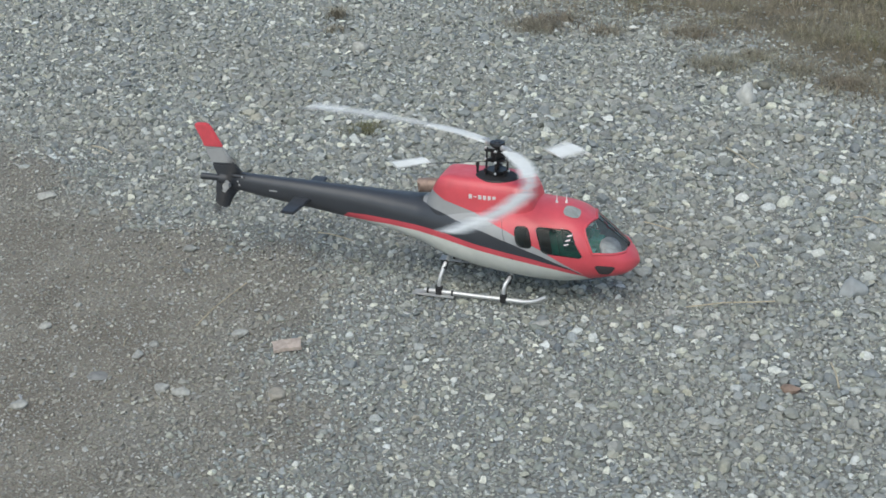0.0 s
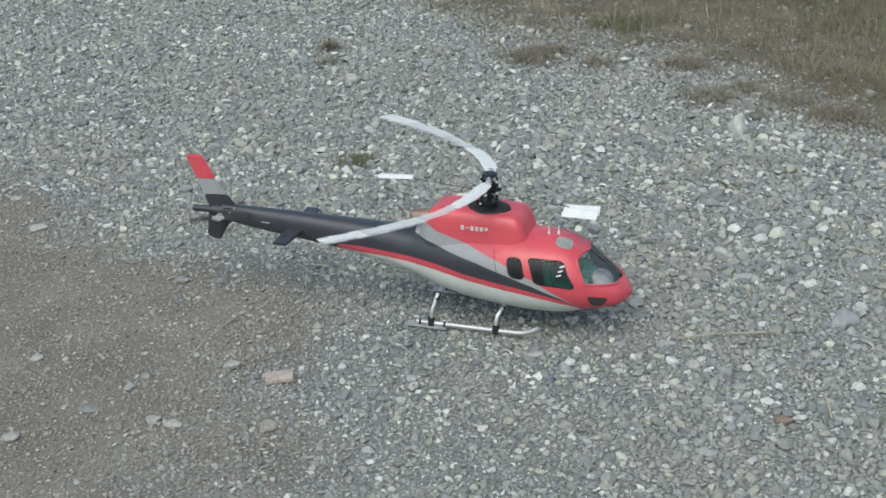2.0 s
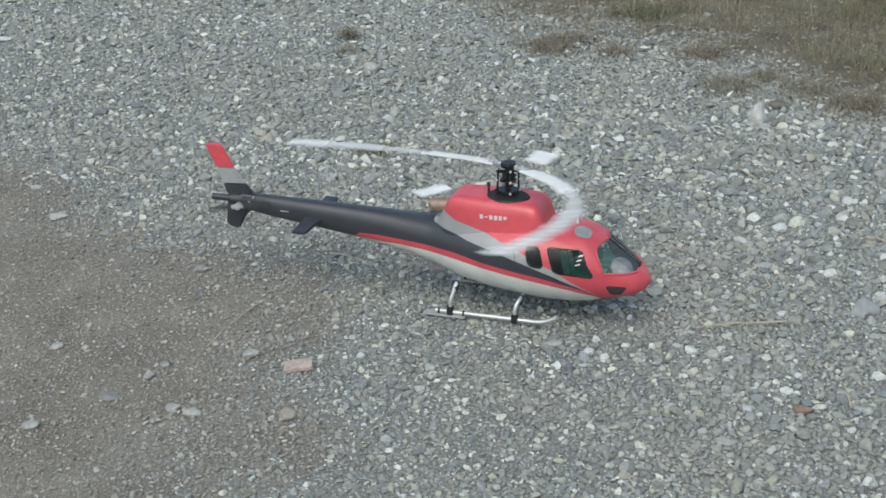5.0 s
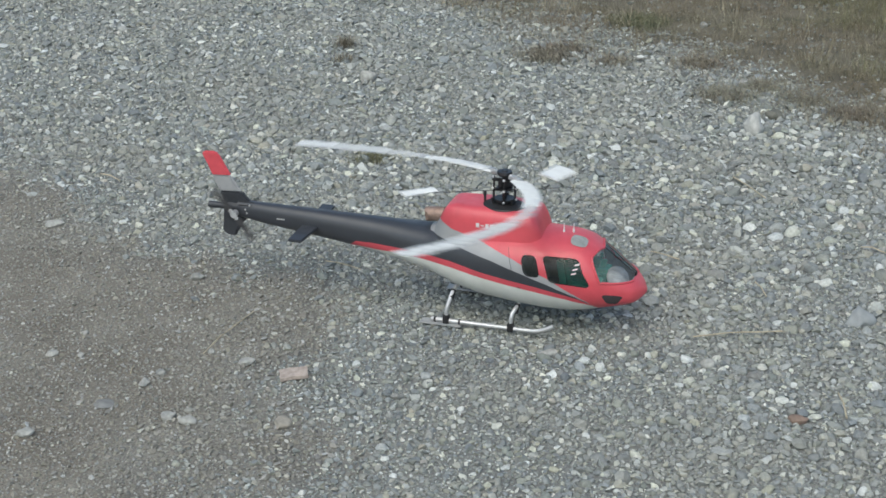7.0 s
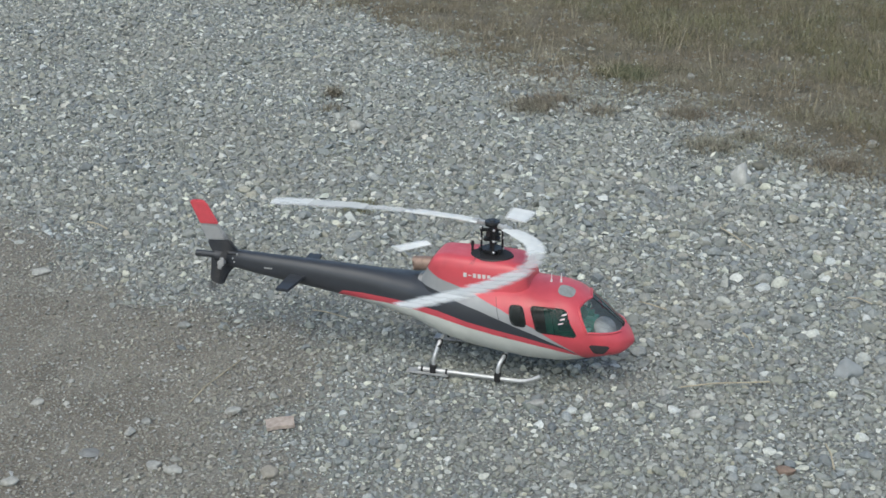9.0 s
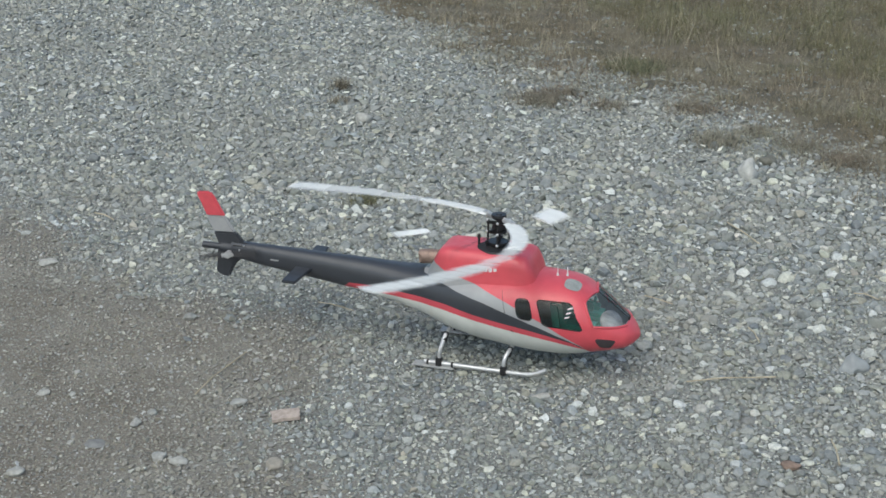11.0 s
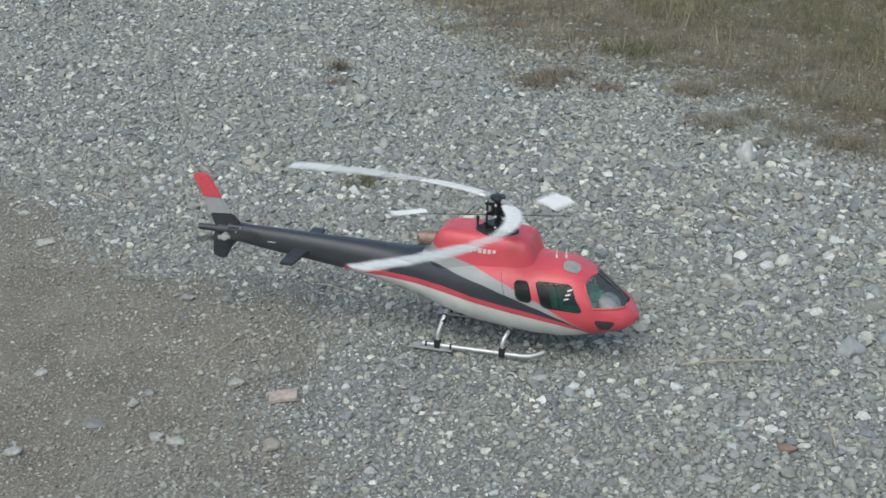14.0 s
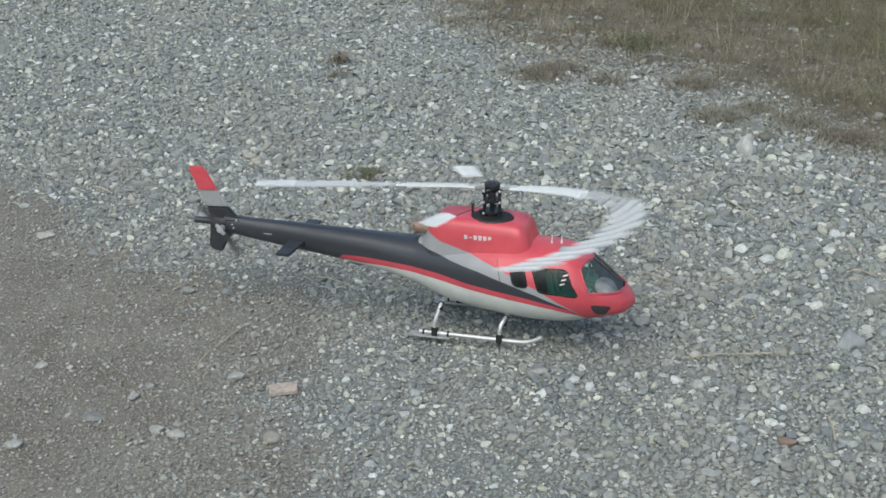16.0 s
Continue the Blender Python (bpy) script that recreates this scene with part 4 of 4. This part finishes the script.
for k in range(10):
    v, f = FINE[k]
    me = bpy.data.meshes.new("stone")
    me.from_pydata([tuple(p) for p in v * (1.25, 0.98, 0.66)], [], [tuple(int(i) for i in q) for q in f])
    me.materials.append(M_single)
    shapes.append(me)
rng = random.Random(77)
for x, y, r in single:
    ob = new("stone", rng.choice(shapes))
    ob.parent = ground
    ob.matrix_basis = pose(x, y, lift(x, y) + r * rng.uniform(0.0, 0.35), rng.gauss(0, 15), rng.gauss(0, 15), rng.uniform(0, 360)) @ Matrix.Scale(r, 4)


# ---- movement ----
# seconds and the rotor's turn in degrees, clockwise from above
TURN_A = [(0.0, 56), (0.1, 118), (0.2, 197), (0.3, 277), (0.4, 195), (0.5, 110), (0.6, 39), (0.7, -26), (0.8, -88), (0.9, -138), (1.0, -176), (1.1, -231), (1.2, -271), (1.3, -304), (1.4, -333), (1.5, -352), (1.6, -382), (1.7, -406), (1.8, -421), (1.9, -433), (2.0, -444), (2.1, -451), (2.2, -456), (2.3, -462), (2.4, -467), (2.5, -469), (2.6, -479), (2.7, -483), (2.8, -489), (2.9, -495), (3.0, -501), (3.1, -508), (3.2, -510), (3.4, -480), (3.5, -449), (3.7, -523), (3.8, -464), (4.0, -495), (4.1, -414), (4.2, -500)]
TURN_B = [(6.3, -554), (6.4, -465), (6.5, -535), (6.6, -620), (6.7, -685), (6.8, -752), (6.9, -807), (7.0, -849), (7.1, -889), (7.2, -923), (7.3, -954), (7.4, -977), (7.5, -994), (7.6, -1007), (7.7, -1014), (7.8, -1015), (8.0, -1002), (8.1, -981), (8.2, -953), (8.3, -915), (8.4, -859), (8.5, -792), (8.6, -875), (8.7, -941), (8.8, -982), (8.9, -1015), (9.0, -1041), (9.1, -1067), (9.2, -1096)]
TURN_C = [(11.3, -1135), (11.4, -1076), (11.5, -1031), (11.6, -980), (11.8, -1056), (12.0, -1139), (12.2, -1215), (12.3, -1167), (12.5, -1243), (12.7, -1325), (12.8, -1268), (13.0, -1350), (13.2, -1427), (13.3, -1375), (13.5, -1441), (13.7, -1532), (13.8, -1485), (14.0, -1562), (14.2, -1638), (14.3, -1589), (14.5, -1667), (14.7, -1744), (15.0, -1770), (15.2, -1853), (15.5, -1881), (15.8, -1903), (16.0, -1972)]
# how strongly the spinning blades are swept, by seconds
SWEEP_T, SWEEP = [0, 3, 4.2, 6.4, 7.5, 8.6, 11.5, 13.5, 16], [0.305, 0.325, 0.35, 0.44, 0.465, 0.50, 0.53, 0.545, 0.52]


BLUR = radians(3.1)


def fan(turn, k, rad, start, shares):
    """The directions in which pieces of a blade are spread out by its sweep: shares, 0 to 1, of the whole fan at that radius."""
    first = np.radians(turn + start)
    half = (BLUR * (k / k.max()) ** 2 * min(rad / 0.4, 1.0) + 0.006 / rad if rad != PADDLE else 0.016 / rad + 0 * k)[:, None]
    tries = np.radians(np.linspace(-120, 120, 481))[None] + first[:, None]
    u = rad * np.sin(tries)
    f = tries - first[:, None] - k[:, None] * (238 * u + 62 * u * u)
    covered = np.cumsum(np.abs(f) <= half, axis=1)
    out = []
    for share in shares:
        want = np.maximum(share * covered[:, -1], 0.5)
        at = (covered < want[:, None]).sum(axis=1)
        out.append(tries[np.arange(len(first)), np.minimum(at, tries.shape[1] - 1)])
    return out


def motions():
    seen = [i / 10 for i in range(161)]
    steps = [i / 30 for i in range(481)]
    # it goes on turning while out of sight, by whole half turns more
    ts, turns = zip(*(TURN_A + [(s, a - 900) for s, a in TURN_B] + [(s, a - 1620) for s, a in TURN_C]))
    turn, k = np.interp(seen, ts, turns), np.radians(np.interp(seen, SWEEP_T, SWEEP))
    walk(rotor, [(t, pose(0, 0, HUB, 0, 0, 17.5 - a)) for t, a in zip(steps, np.interp(steps, seen, turn))])
    for ob, rad, s, w in blade_parts:
        paddle = rad == PADDLE
        a = fan(turn, k, rad, s, [w])[0]
        g = k * (238 + 124 * rad * np.sin(a))
        slope = g * np.sin(a) / np.maximum(1 - g * rad * np.cos(a), 0.12)
        bend = np.radians(turn) - a
        lie = np.degrees(bend - (0 if paddle else np.arctan(rad * slope)))
        bend, lie = np.interp(steps, seen, bend), np.interp(steps, seen, lie)
        drop = np.interp(steps, seen, -0.008 - 0.030 * np.cos(a)) if paddle else np.zeros(len(steps))
        # paddles are pitched as they come forward and flattened as they go back
        rise = 0.36 * (1 / np.maximum(1 - g * rad * np.cos(a), 0.2)) ** 1.7
        pitch = np.degrees(np.arcsin(np.minimum(rise, 0.97))) - 21
        pitch = np.interp(steps, seen, pitch * np.cos(a)) if paddle else np.zeros(len(steps))
        walk(ob, [(t, pose(rad * math.cos(b), rad * math.sin(b), z - 0.030, 0, 0, l) @ pose(0, 0, 0, p) @ pose(0, 0, 0.030) if paddle else pose(rad * math.cos(b), rad * math.sin(b), z, 0, 0, l)) for t, b, l, z, p in zip(steps, bend, lie, drop, pitch)])
        if paddle and s == 94 and w < 0.5:
            walk(flybar, [(t, pose(0, 0, -0.008, math.degrees(math.asin(-(z + 0.008) / rad)), 0, math.degrees(b) + 90)) for t, b, z in zip(steps, bend, drop)])
    walk(tail_rotor, [(t, pose(-0.700, -0.036, 0.196, 0, 70 * i + 20, 0)) for i, t in enumerate(steps)])
    # it stands, then trembles and grows light on its skids: seconds, x, y, z, roll, pitch, yaw
    stir = [(0.0, 0, 0, 0, 0, 0, 0), (13.0, 0, 0, 0, 0, 0, 0), (13.5, 0, -0.002, 0.0005, -0.2, 0.1, 0.3), (14.0, 0.0015, -0.004, 0.0008, -0.3, 0.1, 0.9),
            (14.5, -0.0015, -0.004, 0.002, 0.1, -0.1, -0.5), (15.0, -0.0035, -0.002, 0.0015, 0.0, -0.1, -0.6),
            (15.5, -0.003, 0.003, 0.002, -0.4, -0.8, 0.3), (16.0, -0.006, 0.010, 0.011, -0.5, -1.0, 1.3)]
    walk(heli, [(t, pose(0.148 + x, -0.434 + y, z, rx, ry, rz - 17.5)) for t, x, y, z, rx, ry, rz in stir])


motions()
